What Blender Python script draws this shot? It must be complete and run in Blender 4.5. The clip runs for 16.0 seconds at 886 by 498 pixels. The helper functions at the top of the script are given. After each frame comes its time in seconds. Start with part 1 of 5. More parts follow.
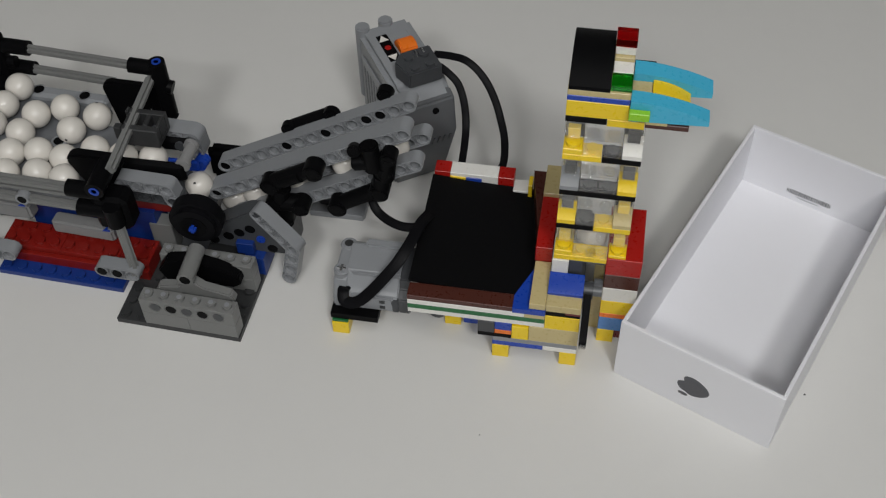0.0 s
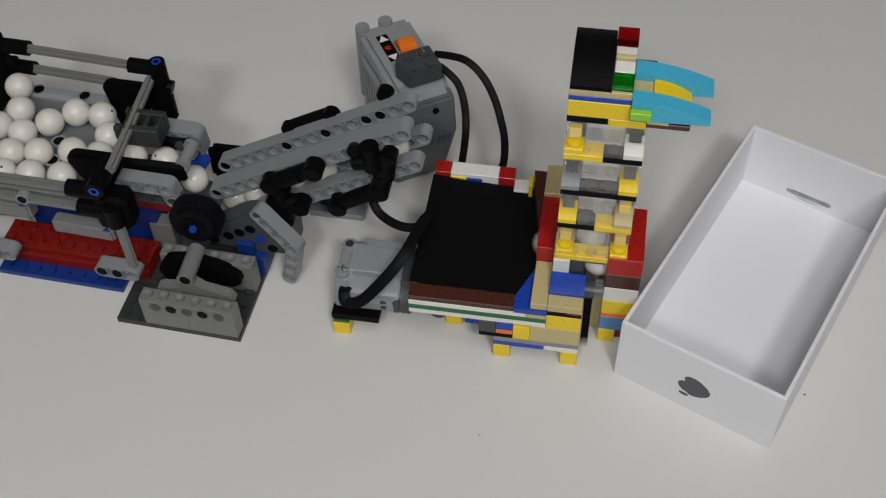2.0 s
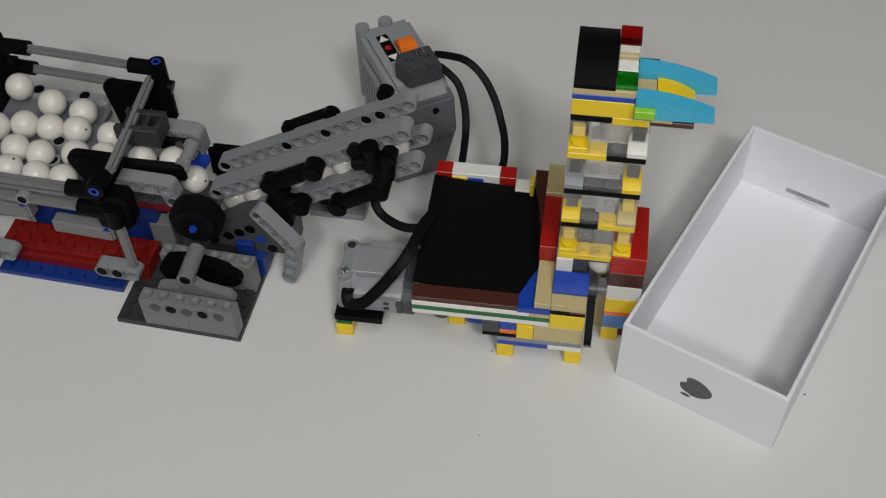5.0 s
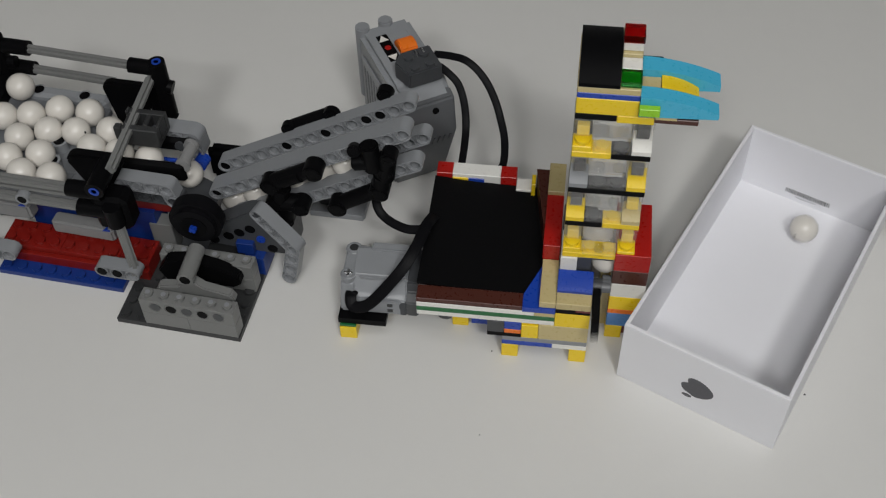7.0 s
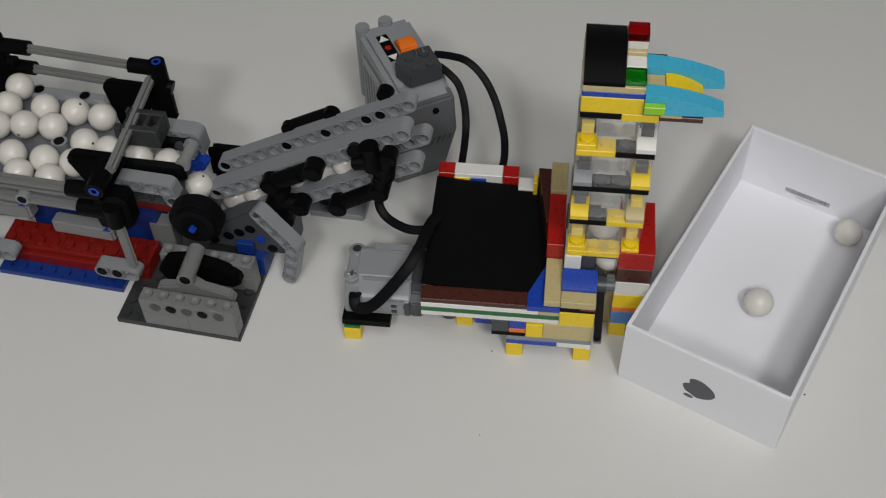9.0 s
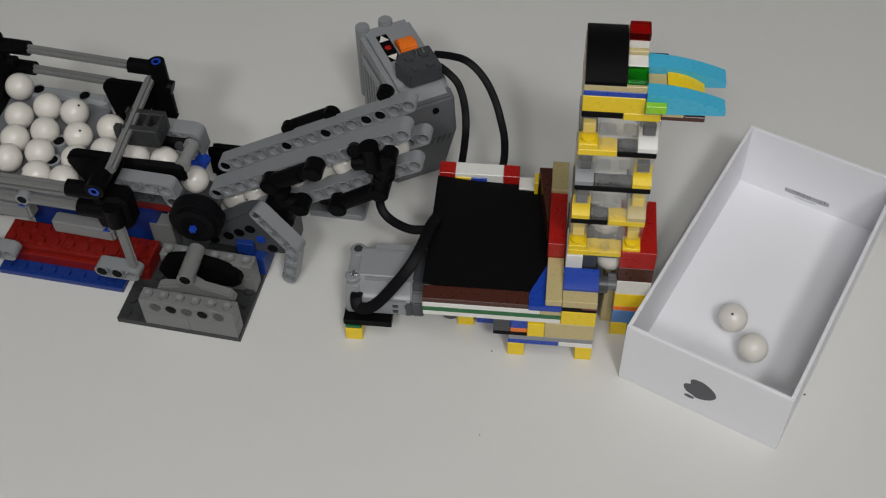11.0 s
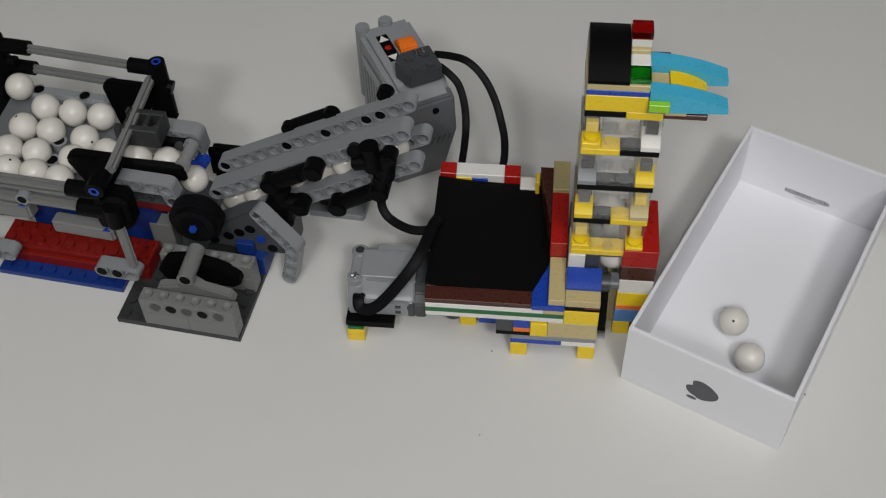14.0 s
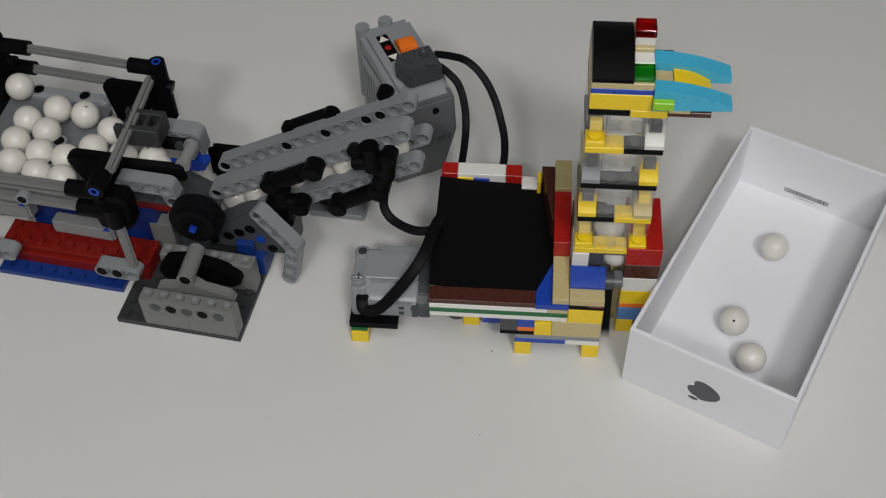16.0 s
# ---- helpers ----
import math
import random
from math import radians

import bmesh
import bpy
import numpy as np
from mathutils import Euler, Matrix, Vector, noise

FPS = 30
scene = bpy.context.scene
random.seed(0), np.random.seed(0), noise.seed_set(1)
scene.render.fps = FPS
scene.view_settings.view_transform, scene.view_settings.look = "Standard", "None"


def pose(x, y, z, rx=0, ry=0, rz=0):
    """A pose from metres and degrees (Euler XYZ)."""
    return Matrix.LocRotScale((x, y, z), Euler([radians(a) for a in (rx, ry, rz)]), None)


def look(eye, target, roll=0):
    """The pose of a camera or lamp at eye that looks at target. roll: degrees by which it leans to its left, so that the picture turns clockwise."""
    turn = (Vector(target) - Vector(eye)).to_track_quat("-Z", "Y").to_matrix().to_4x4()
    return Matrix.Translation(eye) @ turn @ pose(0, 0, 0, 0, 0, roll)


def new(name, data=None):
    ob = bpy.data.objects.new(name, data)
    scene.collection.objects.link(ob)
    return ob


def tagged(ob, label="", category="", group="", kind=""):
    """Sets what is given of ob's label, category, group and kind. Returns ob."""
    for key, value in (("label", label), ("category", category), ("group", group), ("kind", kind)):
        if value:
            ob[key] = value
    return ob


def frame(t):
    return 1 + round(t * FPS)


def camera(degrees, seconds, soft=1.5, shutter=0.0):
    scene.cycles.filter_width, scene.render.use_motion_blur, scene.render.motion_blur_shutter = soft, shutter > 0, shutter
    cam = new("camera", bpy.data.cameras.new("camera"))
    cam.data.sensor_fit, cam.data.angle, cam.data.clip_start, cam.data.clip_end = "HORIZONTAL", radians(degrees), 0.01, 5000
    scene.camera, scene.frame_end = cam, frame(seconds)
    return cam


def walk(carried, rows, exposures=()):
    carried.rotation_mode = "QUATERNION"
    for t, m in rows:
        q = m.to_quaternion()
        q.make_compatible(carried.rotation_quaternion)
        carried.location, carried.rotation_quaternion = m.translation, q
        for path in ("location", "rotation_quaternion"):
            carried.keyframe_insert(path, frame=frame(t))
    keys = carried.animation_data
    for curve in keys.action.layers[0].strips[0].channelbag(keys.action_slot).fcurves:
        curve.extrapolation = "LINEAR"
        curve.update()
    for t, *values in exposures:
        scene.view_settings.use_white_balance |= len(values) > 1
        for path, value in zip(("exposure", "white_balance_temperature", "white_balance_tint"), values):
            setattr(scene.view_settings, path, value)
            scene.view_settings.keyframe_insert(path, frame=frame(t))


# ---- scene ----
cam = camera(41.7, 16.0, soft=1.2, shutter=1.0)
EYE = (0.03865, -0.31664, 0.46393)
AIM = (-0.1207, 0.6279, -0.7689)
VIEW = look(EYE, [a + b for a, b in zip(EYE, AIM)], -1.78)
walk(cam, [(0, VIEW), (16, VIEW)], [(0, 0.0), (16, 0.0)])

# ---- light: a closed white room with added lamp panels out of view ----
world = bpy.data.worlds.new("world")
world.use_nodes = True
world.node_tree.nodes["Background"].inputs[0].default_value = (0.9, 0.95, 1.0, 1)
world.node_tree.nodes["Background"].inputs[1].default_value = 0.3
scene.world = world
MM = 0.001


def lamp(name, eye, target, size, power, colour):
    d = bpy.data.lights.new(name, "AREA")
    d.shape, d.size, d.size_y, d.energy, d.color = "RECTANGLE", size[0], size[1], power, colour
    ob = new(name, d)
    ob.matrix_world = look(eye, target)
    return ob


# KEY and FRONT follow the shadows' directions; their sources are unseen
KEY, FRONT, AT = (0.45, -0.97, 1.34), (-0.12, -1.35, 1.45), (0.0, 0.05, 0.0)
lamp("unseen_panel_light", KEY, AT, (0.26, 0.20), 9.0, (0.99, 0.99, 0.985))
lamp("unseen_panel_light", FRONT, AT, (0.24, 0.18), 8.4, (0.99, 0.99, 0.985))
# broad overhead fill, added out of view to soften the shadows
lamp("ceiling_fill_light", (0.15, -0.55, 1.60), (0.15, -0.55, 0.0), (1.15, 0.9), 3.6, (0.99, 0.99, 0.985))

# ---- materials ----
MATS = {}


def plastic(name, rgb, rough=0.28, spread=0.05, bump=0.003, scale=600.0, spec=0.4):
    """Moulded plastic: faint mottling, fine scratches in the gloss, a little difference from piece to piece."""
    if name in MATS:
        return MATS[name]
    m = bpy.data.materials.new(name)
    m.use_nodes = True
    nt = m.node_tree
    p = nt.nodes["Principled BSDF"]
    tc = nt.nodes.new("ShaderNodeTexCoord")
    big = nt.nodes.new("ShaderNodeTexNoise")
    big.inputs["Scale"].default_value, big.inputs["Detail"].default_value = 90.0, 4.0
    fine = nt.nodes.new("ShaderNodeTexNoise")
    fine.inputs["Scale"].default_value, fine.inputs["Detail"].default_value = scale, 3.0
    info = nt.nodes.new("ShaderNodeObjectInfo")
    for n in (big, fine):
        nt.links.new(tc.outputs["Object"], n.inputs["Vector"])
    add = nt.nodes.new("ShaderNodeMath")
    add.operation = "ADD"
    nt.links.new(big.outputs["Fac"], add.inputs[0])
    nt.links.new(info.outputs["Random"], add.inputs[1])
    ramp = nt.nodes.new("ShaderNodeMapRange")
    ramp.inputs["From Min"].default_value, ramp.inputs["From Max"].default_value = 0.3, 1.7
    ramp.inputs["To Min"].default_value, ramp.inputs["To Max"].default_value = 1 - spread, 1 + spread
    nt.links.new(add.outputs[0], ramp.inputs["Value"])
    mix = nt.nodes.new("ShaderNodeVectorMath")
    mix.operation = "SCALE"
    mix.inputs[0].default_value = rgb
    nt.links.new(ramp.outputs[0], mix.inputs["Scale"])
    nt.links.new(mix.outputs[0], p.inputs["Base Color"])
    rr = nt.nodes.new("ShaderNodeMapRange")
    rr.inputs["To Min"].default_value, rr.inputs["To Max"].default_value = rough * 0.75, rough * 1.35
    nt.links.new(fine.outputs["Fac"], rr.inputs["Value"])
    nt.links.new(rr.outputs[0], p.inputs["Roughness"])
    b = nt.nodes.new("ShaderNodeBump")
    b.inputs["Strength"].default_value, b.inputs["Distance"].default_value = bump, 0.0004
    nt.links.new(fine.outputs["Fac"], b.inputs["Height"])
    nt.links.new(b.outputs[0], p.inputs["Normal"])
    p.inputs["Specular IOR Level"].default_value = spec
    MATS[name] = m
    return m


def clear(name, rgb, rough=0.04):
    m = bpy.data.materials.new(name)
    m.use_nodes = True
    p = m.node_tree.nodes["Principled BSDF"]
    p.inputs["Base Color"].default_value = (*rgb, 1)
    p.inputs["Transmission Weight"].default_value = 1.0
    p.inputs["IOR"].default_value = 1.35
    tc, n = m.node_tree.nodes.new("ShaderNodeTexCoord"), m.node_tree.nodes.new("ShaderNodeTexNoise")
    n.inputs["Scale"].default_value = 300.0
    r = m.node_tree.nodes.new("ShaderNodeMapRange")
    r.inputs["To Min"].default_value, r.inputs["To Max"].default_value = rough * 0.5, rough * 1.6
    m.node_tree.links.new(tc.outputs["Object"], n.inputs["Vector"])
    m.node_tree.links.new(n.outputs["Fac"], r.inputs["Value"])
    m.node_tree.links.new(r.outputs[0], p.inputs["Roughness"])
    return m


def clear_wall(name, rgb, haze=0.005):
    """Thin clear plastic walls: see-through with glossy faces and a trace of haze from scuffs."""
    m = bpy.data.materials.new(name)
    m.use_nodes = True
    nt = m.node_tree
    nt.nodes.remove(nt.nodes["Principled BSDF"])
    see, shine, dull = (nt.nodes.new("ShaderNodeBsdf" + n) for n in ("Transparent", "Glossy", "Diffuse"))
    see.inputs["Color"].default_value = (*rgb, 1)
    shine.inputs["Roughness"].default_value = 0.07
    dull.inputs["Color"].default_value = (0.85, 0.85, 0.84, 1)
    scuff, ramp = nt.nodes.new("ShaderNodeTexNoise"), nt.nodes.new("ShaderNodeMapRange")
    scuff.inputs["Scale"].default_value = 260.0
    ramp.inputs["To Min"].default_value, ramp.inputs["To Max"].default_value = haze * 0.4, haze * 1.6
    tc = nt.nodes.new("ShaderNodeTexCoord")
    nt.links.new(tc.outputs["Object"], scuff.inputs["Vector"])
    nt.links.new(scuff.outputs["Fac"], ramp.inputs["Value"])
    a, b, rim = nt.nodes.new("ShaderNodeMixShader"), nt.nodes.new("ShaderNodeMixShader"), nt.nodes.new("ShaderNodeLayerWeight")
    gloss = nt.nodes.new("ShaderNodeMapRange")
    rim.inputs["Blend"].default_value = 0.22
    gloss.inputs["To Min"].default_value, gloss.inputs["To Max"].default_value = 0.04, 0.5
    nt.links.new(rim.outputs["Facing"], gloss.inputs["Value"])
    nt.links.new(ramp.outputs[0], a.inputs[0])
    nt.links.new(see.outputs[0], a.inputs[1])
    nt.links.new(dull.outputs[0], a.inputs[2])
    nt.links.new(gloss.outputs[0], b.inputs[0])
    nt.links.new(a.outputs[0], b.inputs[1])
    nt.links.new(shine.outputs[0], b.inputs[2])
    nt.links.new(b.outputs[0], nt.nodes["Material Output"].inputs["Surface"])
    return m


YELLOW = plastic("yellow plastic", (0.82, 0.575, 0.014))
RED = plastic("red plastic", (0.37, 0.010, 0.007))
DARKRED = plastic("dark red plastic", (0.13, 0.008, 0.012))
BROWN = plastic("brown plastic", (0.065, 0.018, 0.012))
TAN = plastic("tan plastic", (0.50, 0.41, 0.20))
MIDGREY = plastic("mid bluish grey plastic", (0.115, 0.12, 0.127), 0.34)
# darker copies of red and blue, with the shade under the hopper painted in
SHADEDRED = plastic("shaded red plastic", (0.19, 0.009, 0.006), 0.34, spread=0.12)
SHADEDBLUE = plastic("shaded blue plastic", (0.007, 0.032, 0.19), 0.36, spread=0.1)
BLUE = plastic("blue plastic", (0.010, 0.050, 0.36))
MEDBLUE = plastic("medium blue plastic", (0.09, 0.23, 0.52))
AZURE = plastic("azure plastic", (0.055, 0.40, 0.60))
WHITE = plastic("white plastic", (0.74, 0.73, 0.69))
BLACK = plastic("black plastic", (0.0035, 0.0035, 0.004), 0.38, spec=0.06)
GREY = plastic("light bluish grey plastic", (0.24, 0.25, 0.263), 0.30)
OLDGREY = plastic("old light grey plastic", (0.175, 0.178, 0.174), 0.34)
DARKGREY = plastic("dark bluish grey plastic", (0.052, 0.055, 0.060), 0.34)
# darker dark grey: shade between brick walls and in small holes painted in
DEEPDARK = plastic("deep dark grey plastic", (0.030, 0.031, 0.032), 0.45, spread=0.2)
GREEN = plastic("green plastic", (0.010, 0.12, 0.035))
LIME = plastic("lime plastic", (0.26, 0.56, 0.02))
ORANGE = plastic("orange plastic", (0.78, 0.17, 0.015))
CABLE = plastic("black cable sheath", (0.005, 0.005, 0.006), 0.45, spec=0.08)
RUBBER = plastic("black rubber", (0.005, 0.005, 0.006), 0.42, bump=0.1, spec=0.08)
BALLMAT = plastic("ivory ball plastic", (0.67, 0.64, 0.59), 0.22, spread=0.03, bump=0.05, scale=250)
PALE = plastic("pale grey plastic", (0.24, 0.24, 0.24), 0.36)
WORN = plastic("worn grey plastic", (0.12, 0.126, 0.135), 0.5, spread=0.3, bump=0.3, scale=220)
BELT = plastic("black smooth sheet", (0.003, 0.003, 0.0035), 0.5, bump=0.1, spec=0.12)
CARD = plastic("white coated card", (0.755, 0.755, 0.785), 0.5, spread=0.015, bump=0.08, scale=500)
PRINT = plastic("grey print", (0.09, 0.09, 0.10), 0.5)
INK = plastic("black ink", (0.02, 0.02, 0.02), 0.6)
SPECK = plastic("dark speck", (0.03, 0.03, 0.03), 0.7)
TABLE = plastic("white laminate", (0.635, 0.63, 0.612), 0.42, spread=0.02, bump=0.05, scale=400, spec=0.4)
WALLM = plastic("white wall paint", (0.5, 0.5, 0.49), 0.8, spread=0.02, scale=60)
FLOORM = plastic("grey floor", (0.3, 0.29, 0.28), 0.6, scale=30)
CHROME = plastic("steel", (0.45, 0.45, 0.45), 0.25)
CHROME.node_tree.nodes["Principled BSDF"].inputs["Metallic"].default_value = 0.9
CLEAR = clear_wall("clear plastic", (0.995, 0.995, 0.99))
CLEARRED = clear("clear red plastic", (0.6, 0.01, 0.01))
CLEARGREEN = clear("clear green plastic", (0.05, 0.60, 0.10))
LAMPM = bpy.data.materials.new("lamp diffuser")
LAMPM.use_nodes = True
LAMPM.node_tree.nodes["Principled BSDF"].inputs["Emission Color"].default_value = (1.0, 0.96, 0.9, 1)
LAMPM.node_tree.nodes["Principled BSDF"].inputs["Emission Strength"].default_value = 0.6


# ---- mesh helpers; all lengths in millimetres ----
def thing(name, label, category, group="", kind="", m=None):
    e = new(name)
    if m is not None:
        e.matrix_basis = m
    return tagged(e, label, category, group, kind)


def mesh_of(bm, name, material, smooth=False):
    bmesh.ops.scale(bm, vec=(MM, MM, MM), verts=bm.verts)
    bmesh.ops.recalc_face_normals(bm, faces=bm.faces)
    me = bpy.data.meshes.new(name)
    bm.to_mesh(me)
    bm.free()
    me.materials.append(material)
    if smooth:
        me.polygons.foreach_set("use_smooth", [True] * len(me.polygons))
        me.set_sharp_from_angle(angle=radians(35))
    return me


def part(name, bm, material, parent=None, label="", smooth=True, m=None):
    ob = new(name, mesh_of(bm, name, material, smooth))
    if parent is not None:
        ob.parent = parent
    if m is not None:
        ob.matrix_basis = m
    if label:
        ob["label"] = label
    return ob


def place(x, y, z, rx=0, ry=0, rz=0):
    return pose(x * MM, y * MM, z * MM, rx, ry, rz)


def bx(bm, x0, x1, y0, y1, z0, z1, bevel=0.3):
    r = bmesh.ops.create_cube(bm, size=1.0)
    v = r["verts"]
    bmesh.ops.scale(bm, vec=(x1 - x0, y1 - y0, z1 - z0), verts=v)
    bmesh.ops.translate(bm, vec=((x0 + x1) / 2, (y0 + y1) / 2, (z0 + z1) / 2), verts=v)
    if bevel:
        e = list({e for q in v for e in q.link_edges})
        bmesh.ops.bevel(bm, geom=e, offset=bevel, segments=1, affect="EDGES", clamp_overlap=True)
    return bm


def cyl(bm, a, b, r, r2=None, seg=20):
    """A closed cylinder from a to b."""
    a, b = Vector(a), Vector(b)
    d = b - a
    m = Matrix.Translation((a + b) / 2) @ d.to_track_quat("Z", "Y").to_matrix().to_4x4()
    bmesh.ops.create_cone(bm, cap_ends=True, segments=seg, radius1=r, radius2=r if r2 is None else r2, depth=d.length, matrix=m)
    return bm


def prism(bm, outline, axis, lo, hi):
    """An outline of (p, q) pairs drawn out along an axis: x (y, z), y (x, z) or z (x, y)."""
    def at(p, q, h):
        return {"x": (h, p, q), "y": (p, h, q), "z": (p, q, h)}[axis]
    va = [bm.verts.new(at(p, q, lo)) for p, q in outline]
    vb = [bm.verts.new(at(p, q, hi)) for p, q in outline]
    bm.faces.new(va)
    bm.faces.new(vb[::-1])
    for i in range(len(va)):
        j = (i + 1) % len(va)
        bm.faces.new((va[i], va[j], vb[j], vb[i]))
    return bm


def soften(bm, r=0.7, seg=2):
    """Rounds the sharp edges of a mesh."""
    bmesh.ops.recalc_face_normals(bm, faces=bm.faces)
    bmesh.ops.bevel(bm, geom=[e for e in bm.edges if len(e.link_faces) == 2 and e.calc_face_angle(0) > 0.5], offset=r, segments=seg, affect="EDGES", clamp_overlap=True)
    return bm


def ball_bm(r, sub=3):
    bm = bmesh.new()
    bmesh.ops.create_icosphere(bm, subdivisions=sub, radius=r)
    return bm


def studs(bm, x0, x1, y0, y1, z):
    for i in range(max(1, round((x1 - x0) / 8))):
        for j in range(max(1, round((y1 - y0) / 8))):
            cyl(bm, (x0 + 4 + 8 * i, y0 + 4 + 8 * j, z - 0.1), (x0 + 4 + 8 * i, y0 + 4 + 8 * j, z + 1.7), 2.4, seg=16)


def block(parent, name, mat, x0, x1, y0, y1, z0, z1, stud=False, label=""):
    """A brick, plate or tile with softened edges and a hairline gap round it."""
    bm = bx(bmesh.new(), x0 + 0.06, x1 - 0.06, y0 + 0.06, y1 - 0.06, z0 + 0.03, z1 - 0.03, 0.22)
    if stud:
        studs(bm, x0, x1, y0, y1, z1)
    return part(name, bm, mat, parent, label)


def ring_wall(bm, outer, inner):
    for i in range(len(outer)):
        j = (i + 1) % len(outer)
        bm.faces.new((outer[i], outer[j], inner[j], inner[i]))


def beam_bm(n, w=7.4, h=7.4, pitch=8.0):
    """A studless beam along x with n round holes along y: a raised ring round each hole, shallow pockets between the rings and a thin lip along both edges. The first hole is at the origin."""
    bm = bmesh.new()
    seg, ring, lip, deep = 24, 3.3, 0.42, 0.95
    for k in range(n):
        cx = k * pitch
        loops = []
        for side in (-1, 1):
            face, floor_y = side * w / 2, side * (w / 2 - deep)
            outer, edge, sunk, foot = [], [], [], []
            for s in range(seg):
                a = 2 * math.pi * s / seg
                ca, sa = math.cos(a), math.sin(a)
                end = (k == 0 and ca < -1e-6) or (k == n - 1 and ca > 1e-6)
                if end:
                    x, z = ca * h / 2, sa * h / 2
                elif s % 6 == 3:
                    x, z = math.copysign(pitch / 2, ca), math.copysign(h / 2, sa)
                else:
                    f = min(pitch / 2 / max(abs(ca), 1e-6), h / 2 / max(abs(sa), 1e-6))
                    x, z = ca * f, sa * f
                outer.append(bm.verts.new((cx + x, face, z)))
                zi = max(-h / 2 + lip, min(h / 2 - lip, z))
                pocket = not end and math.hypot(x, zi) > ring + 0.12
                ex, ez = (x, zi) if pocket else (ca * ring, sa * ring)
                low = floor_y if pocket else face
                edge.append(bm.verts.new((cx + ex, face, ez)))
                sunk.append(bm.verts.new((cx + ex, low, ez)))
                foot.append(bm.verts.new((cx + ca * ring, low, sa * ring)))
            def circle(r, y):
                return [bm.verts.new((cx + r * math.cos(2 * math.pi * s / seg), y, r * math.sin(2 * math.pi * s / seg))) for s in range(seg)]
            chain = [outer, edge, sunk, foot, circle(ring, face + side * 0.02), circle(3.0, face + side * 0.02), circle(2.9, side * (w / 2 - 1.1)), circle(2.45, side * (w / 2 - 1.1))]
            for a, b in zip(chain, chain[1:]):
                ring_wall(bm, a, b)
            loops.append((outer, chain[-1]))
        ring_wall(bm, loops[0][1], loops[1][1])
        o0, o1 = loops[0][0], loops[1][0]
        for s in range(seg):
            t = (s + 1) % seg
            a = 2 * math.pi * (s + 0.5) / seg
            ca, sa = math.cos(a), math.sin(a)
            flat = abs(ca) * h > abs(sa) * pitch
            inside = flat and not (k == 0 and ca < 0) and not (k == n - 1 and ca > 0)
            if not inside:
                bm.faces.new((o0[s], o0[t], o1[t], o1[s]))
    bmesh.ops.remove_doubles(bm, verts=bm.verts, dist=0.008)
    bmesh.ops.dissolve_degenerate(bm, dist=0.004, edges=bm.edges)
    return bm


def axle_bm(length, r=2.35, t=0.92):
    """A cross axle along x from the origin."""
    o = [(t, t), (t, r), (-t, r), (-t, t), (-r, t), (-r, -t), (-t, -t), (-t, -r), (t, -r), (t, -t), (r, -t), (r, t)]
    return prism(bmesh.new(), o, "x", 0, length)


def sweep(pts, w, h, seg=36, steps=10):
    """A flat cable or tube through points, by a smooth curve."""
    P = [Vector(p) for p in pts]
    P = [P[0] * 2 - P[1]] + P + [P[-1] * 2 - P[-2]]
    line = []
    for i in range(1, len(P) - 2):
        a, b, c, d = P[i - 1:i + 3]
        for k in range(steps):
            t = k / steps
            line.append(0.5 * (2 * b + (c - a) * t + (2 * a - 5 * b + 4 * c - d) * t * t + (3 * b - a - 3 * c + d) * t ** 3))
    line.append(P[-2])
    bm = bmesh.new()
    last = None
    for i, p in enumerate(line):
        d = (line[min(i + 1, len(line) - 1)] - line[max(i - 1, 0)]).normalized()
        side = d.cross(Vector((0, -0.6, 0.8))).normalized()
        up = side.cross(d).normalized()
        loop = []
        for s in range(seg):
            c, n = math.cos(2 * math.pi * s / seg), math.sin(2 * math.pi * s / seg)
            loop.append(bm.verts.new(p + side * (w / 2 * c) + up * (h / 2 * n * (0.92 + 0.08 * math.cos(4 * math.pi * c)))))
        if last:
            ring_wall(bm, last, loop)
        else:
            bm.faces.new(loop)
        last = loop
    bm.faces.new(last[::-1])
    return bm


# ---- the room and the table ----
def shell(name, x0, x1, y0, y1, z0, z1, mat, label, category):
    bm = bx(bmesh.new(), x0, x1, y0, y1, z0, z1, 0)
    return tagged(part(name, bm, mat, smooth=False), label, category, kind="structure")


shell("floor", -2000, 2200, -2200, 2000, -800, -750, FLOORM, "plain grey floor below the table", "floor")
shell("ceiling", -2000, 2200, -2200, 2000, 1640, 1690, WALLM, "plain white ceiling", "ceiling")
shell("wall_north", -2000, 2200, 2000, 2100, -750, 1640, WALLM, "plain white wall", "wall")
shell("wall_south", -2000, 2200, -2300, -2200, -750, 1640, WALLM, "plain white wall", "wall")
shell("wall_west", -2100, -2000, -2200, 2000, -750, 1640, WALLM, "plain white wall", "wall")
shell("wall_east", 2200, 2300, -2200, 2000, -750, 1640, WALLM, "plain white wall", "wall")


def added_hanging_light(eye, target, w, h):
    """An added, unseen fixture: a tilted panel lamp on two cords."""
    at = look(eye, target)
    e = thing("added_hanging_light", "added tilted white rectangular lamp on ceiling cords, out of view, switched on", "hanging lamp", "hanging lamps", m=at)
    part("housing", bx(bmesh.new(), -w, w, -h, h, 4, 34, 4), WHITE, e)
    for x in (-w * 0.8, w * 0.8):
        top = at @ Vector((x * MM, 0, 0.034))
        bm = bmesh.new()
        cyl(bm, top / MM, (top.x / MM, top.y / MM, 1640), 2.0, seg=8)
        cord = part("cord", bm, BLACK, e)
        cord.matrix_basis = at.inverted()


